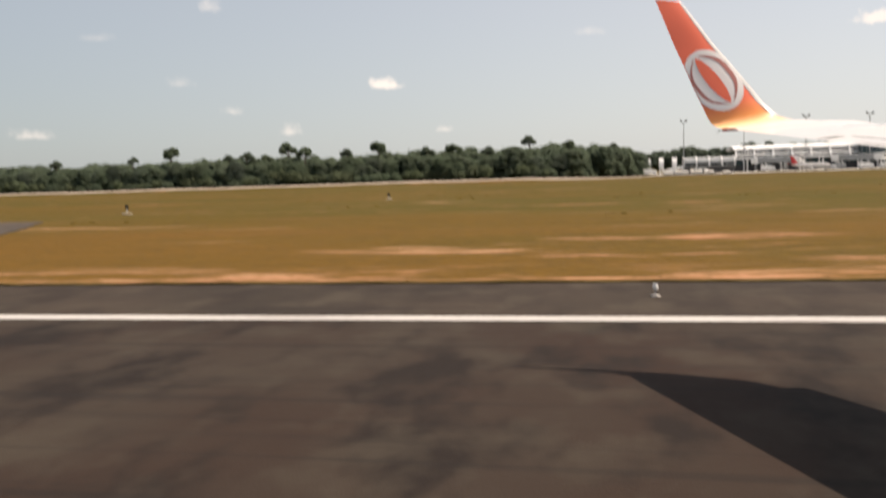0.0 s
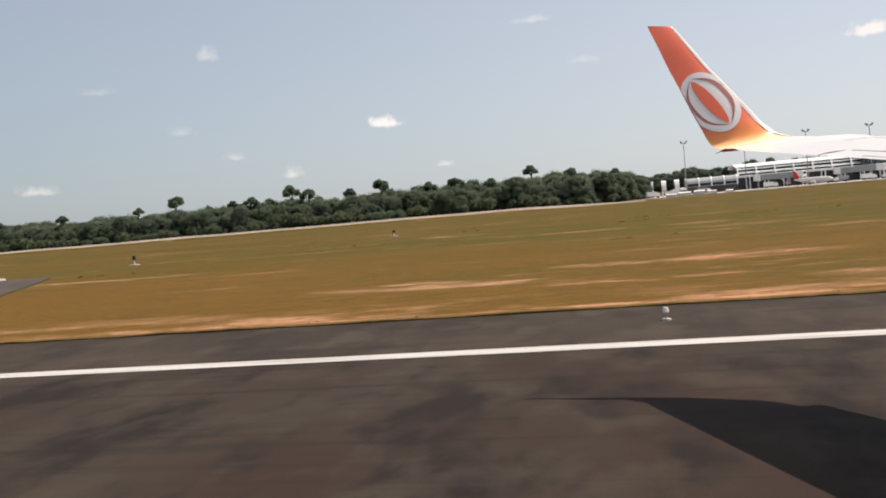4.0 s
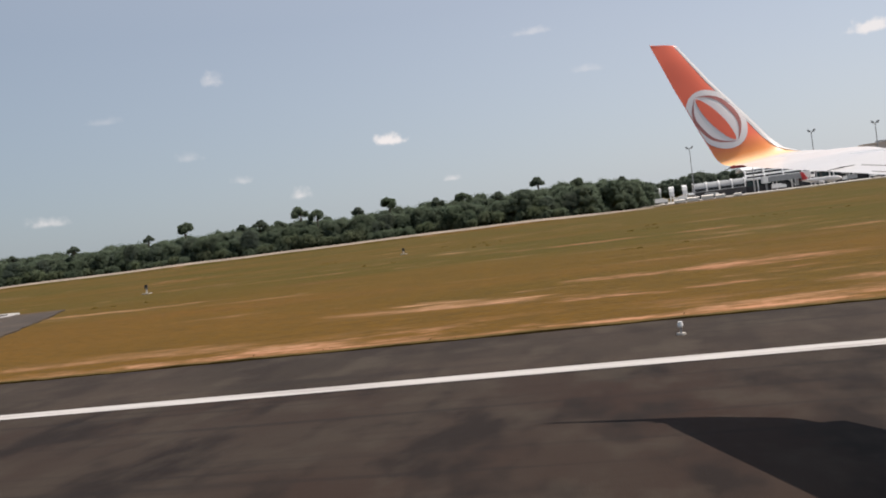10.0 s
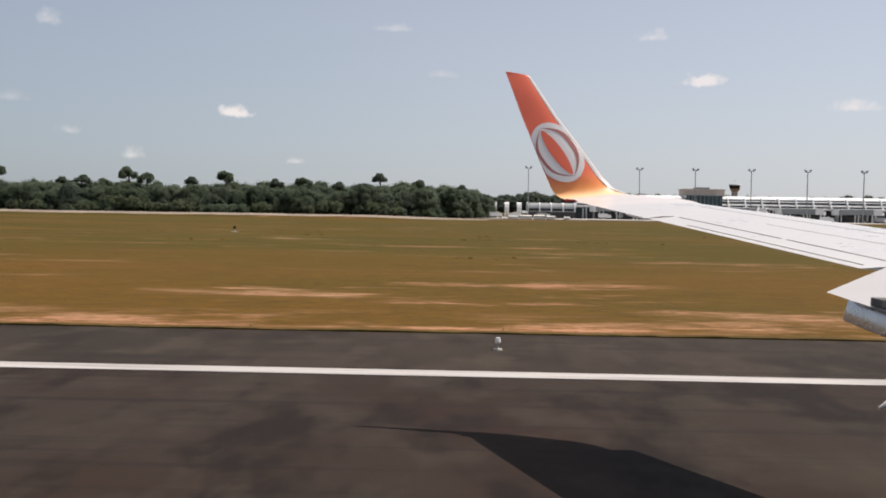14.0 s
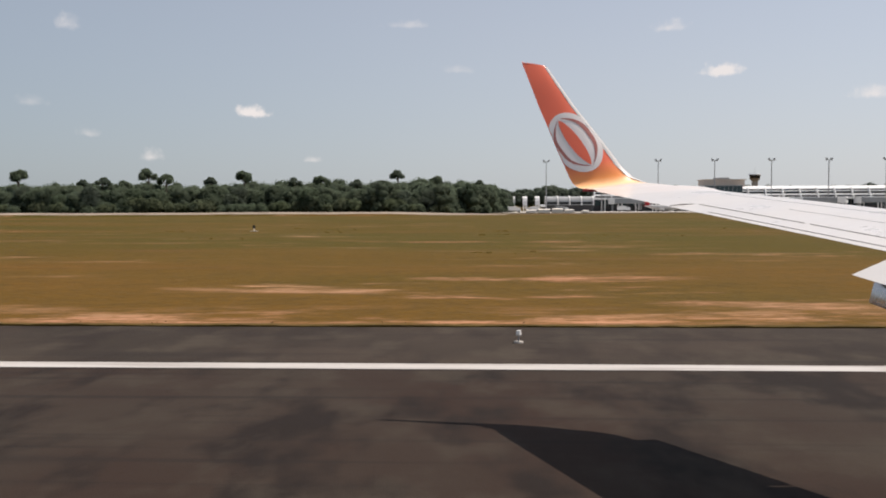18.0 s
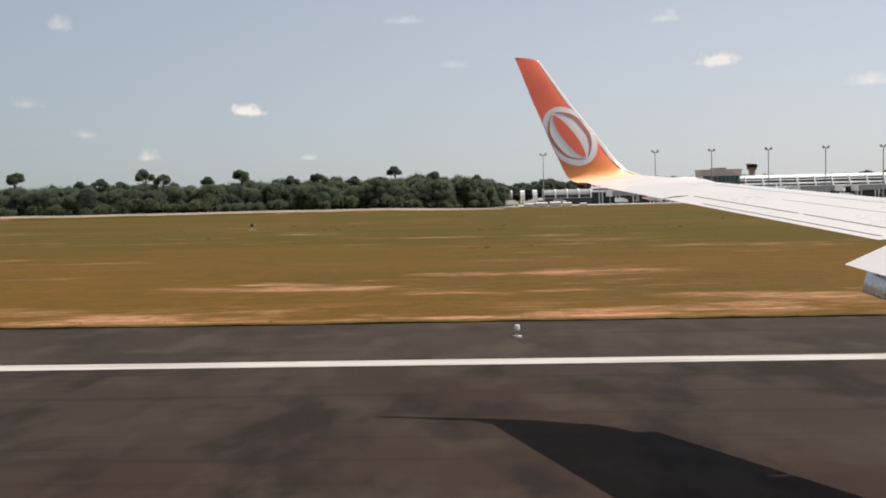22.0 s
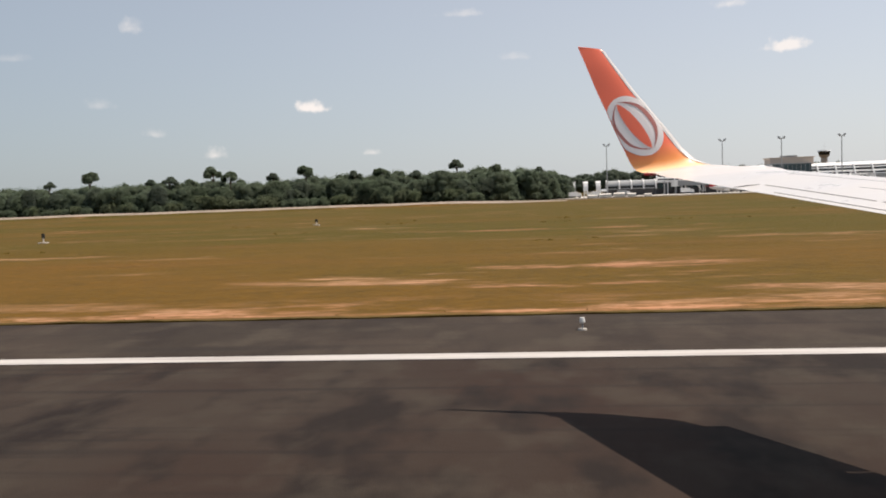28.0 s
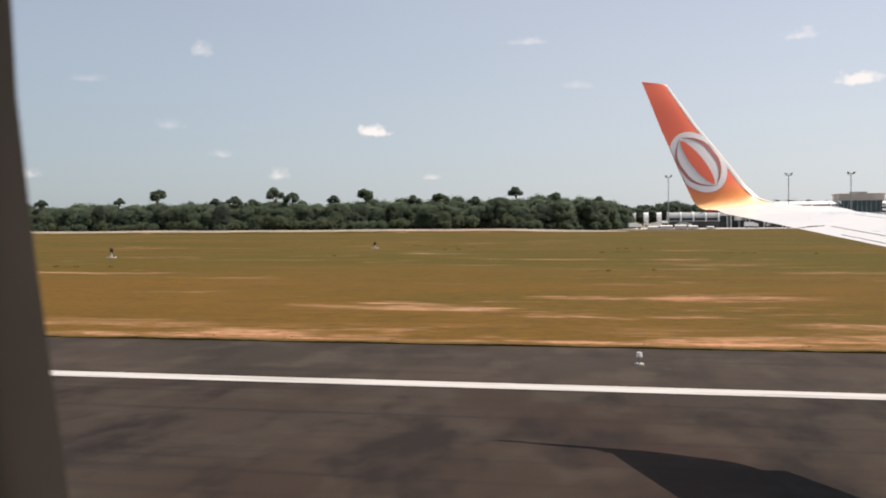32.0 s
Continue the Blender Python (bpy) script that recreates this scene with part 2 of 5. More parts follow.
def asphalt_material(name, tone, brown, stains):
    k = Mat(name, 0.88, 0, 0.12)
    base = k.mix(k.noise(6, (1.4, 1.6, 1), 4.0, 0.55, 0.42, 0.58), (tone * 1.25, tone * 0.92, tone * 0.69), brown)
    base = k.mix(k.math("MULTIPLY", k.noise(2.4, (0.9, 1.7, 1), 4.0, 0.55, 0.49, 0.60), stains), base, (tone * 0.48, tone * 0.33, tone * 0.27))
    base = k.mix(k.math("MULTIPLY", k.noise(1.5, (1.3, 1.9, 1), 4.0, 0.6, 0.50, 0.64), 0.6), base, (tone * 1.75, tone * 1.40, tone * 1.04))
    # tyre streaks along the travel
    base = k.mix(k.math("MULTIPLY", k.noise(0.8, (26, 0.5, 1), 3.0, 0.5, 0.56, 0.66), 0.5), base, (tone * 0.45, tone * 0.36, tone * 0.33))
    base = k.mix(k.math("MULTIPLY", k.noise(0.03, (1, 1, 1), 2.0), 0.30), base, (tone * 0.6, tone * 0.53, tone * 0.5))
    k.colour(base)
    k.bump(k.noise(0.04, (1, 1, 1), 3.0), 0.35, 0.006)
    return k.m


def leaf_material(name, a, b, c, tint=(0.075, 0.088, 0.058), glow=(0.22, 0.29, 0.20)):
    k = Mat(name, 0.75, 0, 0.08)
    col = k.mix(k.island, a, b)
    col = k.mix(k.math("MULTIPLY", k.random(), 0.6), col, c)
    col = k.mix(k.math("MULTIPLY", k.noise(14, (1, 1, 1), 3.0), 0.45), col, tint)
    k.colour(col)
    # thin leaves let some of the light through
    thin = k.n.new("ShaderNodeBsdfTranslucent")
    k.l.new(k.mix(0.5, col, glow), thin.inputs["Color"])
    both = k.n.new("ShaderNodeMixShader")
    both.inputs[0].default_value = 0.50
    k.l.new(k.b.outputs[0], both.inputs[1])
    k.l.new(thin.outputs[0], both.inputs[2])
    k.l.new(both.outputs[0], k.n["Material Output"].inputs["Surface"])
    return k.m


GROUND = ground_material()
ASPHALT = asphalt_material("runway_asphalt", 0.0285, (0.0280, 0.0160, 0.0114), 0.95)
SHOULDER = asphalt_material("shoulder_asphalt", 0.036, (0.032, 0.0245, 0.0185), 0.55)
TAXI = asphalt_material("taxiway_asphalt", 0.062, (0.06, 0.05, 0.043), 0.3)


def line_material():
    k = Mat("runway_paint", 0.6, 0, 0.3)
    worn = k.noise(0.15, (40, 1.0, 1), 3.0, 0.6, 0.50, 0.62)
    col = k.mix(k.math("MULTIPLY", worn, 0.75), (0.44, 0.425, 0.405), (0.20, 0.175, 0.16))
    k.colour(k.mix(k.math("MULTIPLY", k.noise(2.2, (4, 1, 1)), 0.18), col, (0.38, 0.35, 0.32)))
    return k.m


PAINT = line_material()
WHITE = plain("white_aircraft_paint", (0.555, 0.54, 0.525), 0.36, 0, 0.07, 0.8)
SILVER = plain("pale_leading_edge_metal", (0.46, 0.46, 0.46), 0.5, 0.1, 0.10, 0.5)
ORANGE = plain("orange_paint", (0.90, 0.138, 0.056), 0.45, 0, 0.08, 0.5, 0.5)


def glow_fade_material():
    """Orange paint to a white root, the amber sun glow between put into colour."""
    k = Mat("orange_paint_sun_glow", 0.42, 0, 0.5)
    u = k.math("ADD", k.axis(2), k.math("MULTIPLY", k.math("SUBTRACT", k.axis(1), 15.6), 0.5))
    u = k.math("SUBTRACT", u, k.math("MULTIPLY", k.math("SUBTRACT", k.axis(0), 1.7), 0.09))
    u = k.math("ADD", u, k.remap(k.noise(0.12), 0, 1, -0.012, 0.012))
    # pale and amber steps paint the sunlit glow on the root curve
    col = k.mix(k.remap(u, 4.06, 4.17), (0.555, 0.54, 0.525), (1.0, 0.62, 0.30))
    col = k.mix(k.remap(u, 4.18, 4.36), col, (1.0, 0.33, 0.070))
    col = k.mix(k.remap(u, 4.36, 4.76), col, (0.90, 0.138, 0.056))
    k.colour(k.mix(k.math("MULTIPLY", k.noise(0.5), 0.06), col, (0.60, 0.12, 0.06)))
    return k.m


ORANGE_GLOW = glow_fade_material()
for shiny, polish in ((ORANGE, 0.34), (ORANGE_GLOW, 0.34), (WHITE, 0.30)):
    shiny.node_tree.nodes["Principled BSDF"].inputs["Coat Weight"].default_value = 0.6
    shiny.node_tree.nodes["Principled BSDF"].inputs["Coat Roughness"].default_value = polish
LOGO_WHITE = plain("white_logo_paint", (0.80, 0.75, 0.73), 0.4, 0, 0.05, 0.5)
LOGO_GREY = plain("dark_red_logo_shade", (0.42, 0.15, 0.13), 0.5, 0, 0.1, 0.5)
AFT_GREY = plain("pale_aft_flap_metal", (0.80, 0.77, 0.76), 0.30, 0.75, 0.12, 0.3)
FLAP_GREY = plain("grey_flap_paint", (0.50, 0.51, 0.53), 0.42, 0.1, 0.15, 0.4)
GAP = plain("dark_panel_gap", (0.13, 0.125, 0.12), 0.8, 0, 0.2, 0.3)
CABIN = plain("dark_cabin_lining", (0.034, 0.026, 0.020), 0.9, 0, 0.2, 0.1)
CONCRETE = plain("pale_apron_concrete", (0.46, 0.43, 0.39), 0.9, 0, 0.2, 5)
DIRT = plain("pale_dirt_road", (0.31, 0.255, 0.205), 0.95, 0, 0.3, 4)
BARK = plain("bark", (0.16, 0.125, 0.095), 0.9, 0, 0.3, 0.6)
LEAF_A = leaf_material("forest_leaves", (0.058, 0.086, 0.055), (0.076, 0.104, 0.064), (0.072, 0.094, 0.068))
LEAF_B = leaf_material("dark_leaves", (0.058, 0.081, 0.065), (0.074, 0.097, 0.073), (0.070, 0.088, 0.072))
LEAF_C = leaf_material("bright_bush_leaves", (0.070, 0.096, 0.050), (0.088, 0.110, 0.058), (0.082, 0.092, 0.058))
WEED = leaf_material("scrub_leaves", (0.090, 0.066, 0.012), (0.118, 0.082, 0.015), (0.126, 0.080, 0.020), (0.095, 0.070, 0.014), (0.18, 0.13, 0.03))
GRASS_BLADE = plain("dry_grass_blades", (0.13, 0.085, 0.03), 0.9, 0, 0.4, 1.0, 0.1)
TERMINAL_WHITE = plain("white_roof_sheet", (0.76, 0.77, 0.77), 0.45, 0, 0.12, 3)
TERMINAL_GREY = plain("grey_cladding", (0.30, 0.32, 0.33), 0.6, 0, 0.2, 3)
TERMINAL_DARK = plain("shaded_ground_floor", (0.075, 0.075, 0.08), 0.7, 0, 0.3, 3)
BEIGE = plain("beige_plaster", (0.50, 0.42, 0.36), 0.85, 0, 0.15, 3)
TEAL_GLASS = plain("dark_teal_glass", (0.030, 0.060, 0.070), 0.12, 0, 0.3, 3, 0.6)
DARK_GLASS = plain("dark_glass", (0.025, 0.028, 0.032), 0.12, 0, 0.3, 2, 0.6)
STEEL = plain("galvanised_steel", (0.34, 0.35, 0.36), 0.55, 0.25, 0.2, 1)
LAMP_GLASS = plain("lamp_glass", (0.78, 0.77, 0.74), 0.2, 0, 0.1, 0.3)
RED = plain("red_paint", (0.55, 0.045, 0.05), 0.4, 0, 0.1, 1)
YELLOW_CLOTH = plain("yellow_green_windsock_cloth", (0.66, 0.66, 0.05), 0.8, 0, 0.1, 0.5)
RUBBER = plain("black_rubber", (0.03, 0.03, 0.03), 0.8, 0, 0.2, 0.3)
OCHRE = plain("ochre_painted_wall", (0.55, 0.45, 0.13), 0.8, 0, 0.2, 2)
TARP = plain("white_tarpaulin", (0.70, 0.66, 0.60), 0.75, 0, 0.15, 1)
BLACK = plain("black_paint", (0.035, 0.033, 0.03), 0.6, 0, 0.2, 0.4)


# ======================================================= mesh helpers
def mesh_from(name, verts, faces):
    me = bpy.data.meshes.new(name)
    me.from_pydata([tuple(v) for v in verts], [], faces)
    me.update()
    return me


def part(name, bm, material, parent=None, label="", smooth=False):
    """One mesh object from a bmesh or a mesh, under its thing."""
    if isinstance(bm, bmesh.types.BMesh):
        me = bpy.data.meshes.new(name)
        bmesh.ops.recalc_face_normals(bm, faces=bm.faces[:])
        bm.to_mesh(me)
        bm.free()
    else:
        me = bm
    if not me.materials:
        me.materials.append(material)
    if smooth:
        me.polygons.foreach_set("use_smooth", [True] * len(me.polygons))
        me.set_sharp_from_angle(angle=radians(38))
    ob = new(name, me)
    if parent is not None:
        ob.parent = parent
    if label:
        ob["label"] = label
    return ob


def empty(name, x=0.0, y=0.0, z=0.0, rz=0.0):
    ob = new(name)
    ob.matrix_basis = pose(x, y, z, 0, 0, rz)
    return ob


def box(bm, x0, x1, y0, y1, z0, z1, bevel=0.0):
    m = Matrix.Translation(((x0 + x1) / 2, (y0 + y1) / 2, (z0 + z1) / 2)) @ Matrix.Diagonal((x1 - x0, y1 - y0, z1 - z0, 1))
    r = bmesh.ops.create_cube(bm, size=1, matrix=m)
    if bevel:
        es = list({e for v in r["verts"] for e in v.link_edges})
        bmesh.ops.bevel(bm, geom=es, offset=bevel, segments=2, affect="EDGES", profile=0.5)
    return bm


def rod(bm, a, b, r0, r1=None, seg=10):
    a, b = Vector(a), Vector(b)
    r1 = r0 if r1 is None else r1
    d = b - a
    m = Matrix.Translation((a + b) / 2) @ d.to_track_quat("Z", "Y").to_matrix().to_4x4()
    bmesh.ops.create_cone(bm, cap_ends=True, segments=seg, radius1=r0, radius2=r1, depth=d.length, matrix=m)
    return bm


def loft(sections, close=True):
    """A bmesh skin over rings of equally many points."""
    bm = bmesh.new()
    rings = [[bm.verts.new(p) for p in s] for s in sections]
    n = len(rings[0])
    for a, b in zip(rings, rings[1:]):
        for i in range(n):
            j = (i + 1) % n
            bm.faces.new((a[i], a[j], b[j], b[i]))
    if close:
        bm.faces.new(rings[0])
        bm.faces.new(rings[-1])
    return bm


# ======================================================= ground, runway
def ground_sheet():
    xs = np.unique(np.concatenate([[-4500, -2500, -1500, -900, -600], np.arange(-420, 421, 4.0), [600, 900, 1500, 2500, 4500]]))
    ys = np.unique(np.concatenate([[-4500, -2000, -800, -300, -120, -60, -29.5, -27.2, 26.6, 27.2, 27.8], np.arange(28.5, 70, 1.25),
                                   np.arange(70, 160, 3.0), np.arange(160, 420, 10.0), [460, 520, 600, 700, 850, 1100, 1500, 2200, 3200, 4500]]))
    verts, faces = [], []
    for y in ys:
        for x in xs:
            z = -0.03
            if 27.5 < y < 330 and abs(x) < 430:
                fade = min(1.0, (y - 27.5) / 6)
                z += fade * (0.10 * noise.noise((x / 22, y / 9, 0.0)) + 0.05 * noise.noise((x / 7, y / 3.0, 5.0)))
                z -= fade * 0.06
            verts.append((x, y, z))
    nx = len(xs)
    for j in range(len(ys) - 1):
        for i in range(nx - 1):
            a = j * nx + i
            faces.append((a, a + 1, a + nx + 1, a + nx))
    me = mesh_from("ground", verts, faces)
    ob = part("ground", me, GROUND, None, "", True)
    return tagged(ob, "dry olive-brown airfield grass with bare sandy streaks", "ground", kind="structure")


ground_sheet()


def strip(name, x0, x1, y0, y1, z0, z1, material, label, category, step=6.0, wobble=0.0):
    """A long slab with a slightly ragged far edge."""
    bm = bmesh.new()
    n = max(2, int((x1 - x0) / step))
    rings = []
    for i in range(n + 1):
        x = x0 + (x1 - x0) * i / n
        w = wobble * noise.noise((x / 3.1, 1.7, 0.0)) + wobble * 0.6 * noise.noise((x / 0.9, 7.7, 0.0))
        rings.append([(x, y0, z0), (x, y1 + w, z0), (x, y1 + w, z1), (x, y0, z1)])
    ob = part(name, loft(rings), material)
    return tagged(ob, label, category, kind="structure")


EDGE = 26.93


def grass_verge():
    """The uneven raised lip of turf along the edge of the pavement."""
    rows = []
    for i in range(641):
        x = -120 + 200 * i / 640
        if x < -24.5:
            rows.append([(x, 27.6, -0.3), (x, 27.61, -0.2), (x, 27.9, -0.2), (x, 28.4, -0.25)])
            continue
        h = 0.045 + 0.035 * noise.noise((x / 2.4, 3.3, 0)) + 0.025 * noise.noise((x / 0.55, 9.1, 0))
        w = 0.07 * noise.noise((x / 1.7, 5.2, 0)) + 0.05 * noise.noise((x / 0.6, 1.2, 0))
        rows.append([(x, EDGE - 0.03 + w, -0.2), (x, EDGE + w, max(h, 0.008)), (x, EDGE + 0.5 + w, max(h, 0.008) * 0.75), (x, 28.7, -0.16)])
    tagged(part("grass_verge", loft(rows), GROUND), "uneven dry turf lip along the runway shoulder", "grass verge", kind="structure")


strip("runway", -1800, 1800, -27.0, 20.72, -0.2, 0.0, ASPHALT, "dark stained asphalt runway with rubber marks", "runway", 60)
strip("runway_shoulder", -300, 300, 20.72, EDGE, -0.2, -0.002, SHOULDER, "grey asphalt runway shoulder with a ragged grass edge", "runway shoulder", 0.5, 0.09)
grass_verge()
strip("aiming_point_marking", -62, -40, 9.0, 15.0, -0.01, 0.004, PAINT, "broad white aiming point block painted on the runway", "road marking", 11)
strip("runway_edge_line", -600, 600, 19.96, 20.65, -0.01, 0.004, PAINT, "worn white painted runway edge line", "road marking", 40)


def perimeter_road():
    """A pale road with a kerb of dry earth, on a low grassy bank before the forest."""
    bank, deck = [], []
    for i in range(420):
        x = -1500 + 1508 * i / 419
        h = 1.30 + 0.22 * noise.noise((x / 35, 0, 4)) - max(0, (x + 38) / 46) * 1.1
        w = 0.5 * noise.noise((x / 9, 3, 0))
        e = 0.22 + 0.16 * noise.noise((x / 14, 8, 0))
        bank.append([(x, 325.5 + w, -0.3), (x, 329.1, h - 0.62 - e), (x, 331.2, h - 0.3), (x, 338.4, h - 0.3), (x, 342, -0.3)])
        deck.append([(x, 329.2, h - 0.55 - e), (x, 331.2, h), (x, 338, h), (x, 338.1, h - e)])
    tagged(part("road_bank", loft(bank), GROUND), "low grassy earth bank before the forest", "bank", kind="structure")
    tagged(part("perimeter_road", loft(deck), DIRT), "pale perimeter road on a low earth bank", "road", kind="structure")


perimeter_road()
strip("apron", 0, 500, 402, 505, -0.2, 0.12, CONCRETE, "pale concrete apron before the terminal", "apron", 20)


def taxiway_link():
    """A taxiway mouth with flared corners that leaves the runway behind the wing."""
    bm = bmesh.new()
    rows = []
    for i in range(101):
        s = i / 100
        y = EDGE - 0.3 + 52 * s
        flare = 7.5 * (1 - min(1, s * 2.6)) ** 2 + 0.35 * noise.noise((y / 1.7, 5, 0)) + 0.25 * noise.noise((y / 0.6, 9, 0))
        c = -40 - 26 * s ** 1.2
        rows.append([(c - 6 - flare, y, -0.2), (c + 6.5 + flare, y, -0.2), (c + 6.5 + flare, y, 0.012), (c - 6 - flare, y, 0.012)])
    ob = part("taxiway", loft(rows), TAXI)
    tagged(ob, "grey asphalt taxiway curving away from the runway", "taxiway", kind="structure")


taxiway_link()


# ======================================================= the airliner: cabin section and port wing
airliner = tagged(empty("airliner"), "white airliner with an orange winglet, standing on the runway", "airliner")
AXIS_Y, AXIS_Z, RADIUS = -1.66, 3.55, 1.88


def hull_y(z, r=RADIUS):
    return AXIS_Y + math.sqrt(max(r * r - (z - AXIS_Z) ** 2, 0.0))


def fuselage():
    """A barrel with a rectangular cut-out that the window panel fills, closed at both ends."""
    z_lo, z_hi, x_lo, x_hi = 3.2, 4.4, -0.6, 0.6
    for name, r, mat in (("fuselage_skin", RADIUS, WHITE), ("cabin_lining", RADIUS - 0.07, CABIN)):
        bm = bmesh.new()
        a0, a1 = math.asin((z_lo - AXIS_Z) / r), math.asin((z_hi - AXIS_Z) / r)
        angles = [a0 + (a1 - a0) * i / 6 for i in range(7)] + [a1 + (2 * math.pi - (a1 - a0)) * i / 42 for i in range(1, 42)]
        xs = [-5, -3, x_lo, -0.2, 0.2, x_hi, 3, 6, 9, 12]
        grid = [[bm.verts.new((x, AXIS_Y + r * math.cos(a), AXIS_Z + r * math.sin(a))) for a in angles] for x in xs]
        n = len(angles)
        for i in range(len(xs) - 1):
            for j in range(n):
                if 2 <= i <= 4 and j < 6:
                    continue
                k = (j + 1) % n
                bm.faces.new((grid[i][j], grid[i][k], grid[i + 1][k], grid[i + 1][j]))
        bm.faces.new(grid[0])
        bm.faces.new(grid[-1])
        part(name, bm, mat, airliner, "", True)


def rounded(x0, x1, z0, z1, n=64):
    """Points on a rounded rectangle in x and z, from its middle right, counter-clockwise."""
    cx, cz, hw, hh = (x0 + x1) / 2, (z0 + z1) / 2, (x1 - x0) / 2, (z1 - z0) / 2
    pts = []
    for i in range(n):
        a = 2 * math.pi * i / n
        c, s = math.cos(a), math.sin(a)
        e = 4.5
        k = (abs(c) ** e + abs(s) ** e) ** (-1 / e)
        pts.append((cx + hw * c * k, cz + hh * s * k))
    return pts


def window_panel():
    n = 64
    outer = []
    for i in range(n):
        a = 2 * math.pi * i / n
        c, s = math.cos(a), math.sin(a)
        k = 1 / max(abs(c), abs(s))
        outer.append((0.6 * c * k, 3.8 + 0.6 * s * k))
    hole = rounded(-0.222, 0.232, 3.29, 4.20)
    skin = [(x, hull_y(z), z) for x, z in outer]
    rim = [(x, hull_y(z), z) for x, z in hole]
    rounds = []                                              # the reveal turns into the cabin wall in a soft curve
    for i in range(9):
        a = math.pi / 2 * i / 8
        o = 0.075 * (1 - math.cos(a))
        rounds.append([(x, hull_y(z, RADIUS - 0.025 - 0.045 * math.sin(a)), z) for x, z in rounded(-0.222 - o, 0.232 + o, 3.29 - o, 4.20 + o)])
    inner = [(x, hull_y(z, RADIUS - 0.0702), z) for x, z in outer]
    panel = part("window_panel", loft([skin, rim], False), WHITE, airliner)
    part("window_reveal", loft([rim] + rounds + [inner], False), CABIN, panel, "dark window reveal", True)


fuselage()
window_panel()

# airfoil: fraction of chord, upper and lower height as fraction of chord
FOIL = [(0.0, 0.0, 0.0), (0.02, 0.022, -0.016), (0.07, 0.042, -0.026), (0.16, 0.058, -0.036), (0.30, 0.066, -0.042), (0.45, 0.062, -0.040),
        (0.60, 0.050, -0.032), (0.75, 0.033, -0.020), (0.88, 0.017, -0.010), (1.0, 0.002, -0.002)]


def foil_ring(le, te, up, thick=1.0):
    le, te, up = Vector(le), Vector(te), Vector(up).normalized()
    c = (te - le).length
    top = [le.lerp(te, f) + up * (h * c * thick) for f, h, _ in FOIL]
    low = [le.lerp(te, f) + up * (d * c * thick) for f, _, d in FOIL[1:-1]]
    return [tuple(p) for p in top + low[::-1]]


def wing_te(y):
    y0 = max(y, 5.0)
    z = 4.17 - (15.57 - y0) * 0.119 - (y0 - y) * 0.10
    return Vector((1.80 + (15.57 - y0) * 0.36, y, z))


def wing_le(y):
    t = wing_te(y)
    x = 4.03 + (15.02 - y) * 0.57 + max(0, 3.5 - y) * 0.35
    return Vector((x, y, t.z + 0.005 * (x - t.x) - 0.04))


def cut_te(y):
    """The fixed rear edge ahead of the lowered flaps."""
    t, l = wing_te(y), wing_le(y)
    return t.lerp(l, 0.16) + Vector((0, 0, 0.045))


def wing_top(y, f):
    """A point on the upper skin at a fraction of the chord."""
    l, t = wing_le(y), wing_te(y)
    c = (t - l).length
    for (f0, h0, _), (f1, h1, _) in zip(FOIL, FOIL[1:]):
        if f0 <= f <= f1:
            h = h0 + (h1 - h0) * (f - f0) / (f1 - f0)
            return l.lerp(t, f) + Vector((0, 0, h * c * 0.75))


def eased(rings, k):
    """Rings with k smooth steps between each two."""
    out = []
    for i in range(len(rings) - 1):
        four = [np.array(rings[min(max(i + d, 0), len(rings) - 1)]) for d in (-1, 0, 1, 2)]
        for j in range(k):
            t = j / k
            p = 0.5 * (2 * four[1] + (four[2] - four[0]) * t + (2 * four[0] - 5 * four[1] + 4 * four[2] - four[3]) * t * t
                       + (3 * four[1] - four[0] - 3 * four[2] + four[3]) * t ** 3)
            out.append([tuple(q) for q in p])
    return out + [rings[-1]]


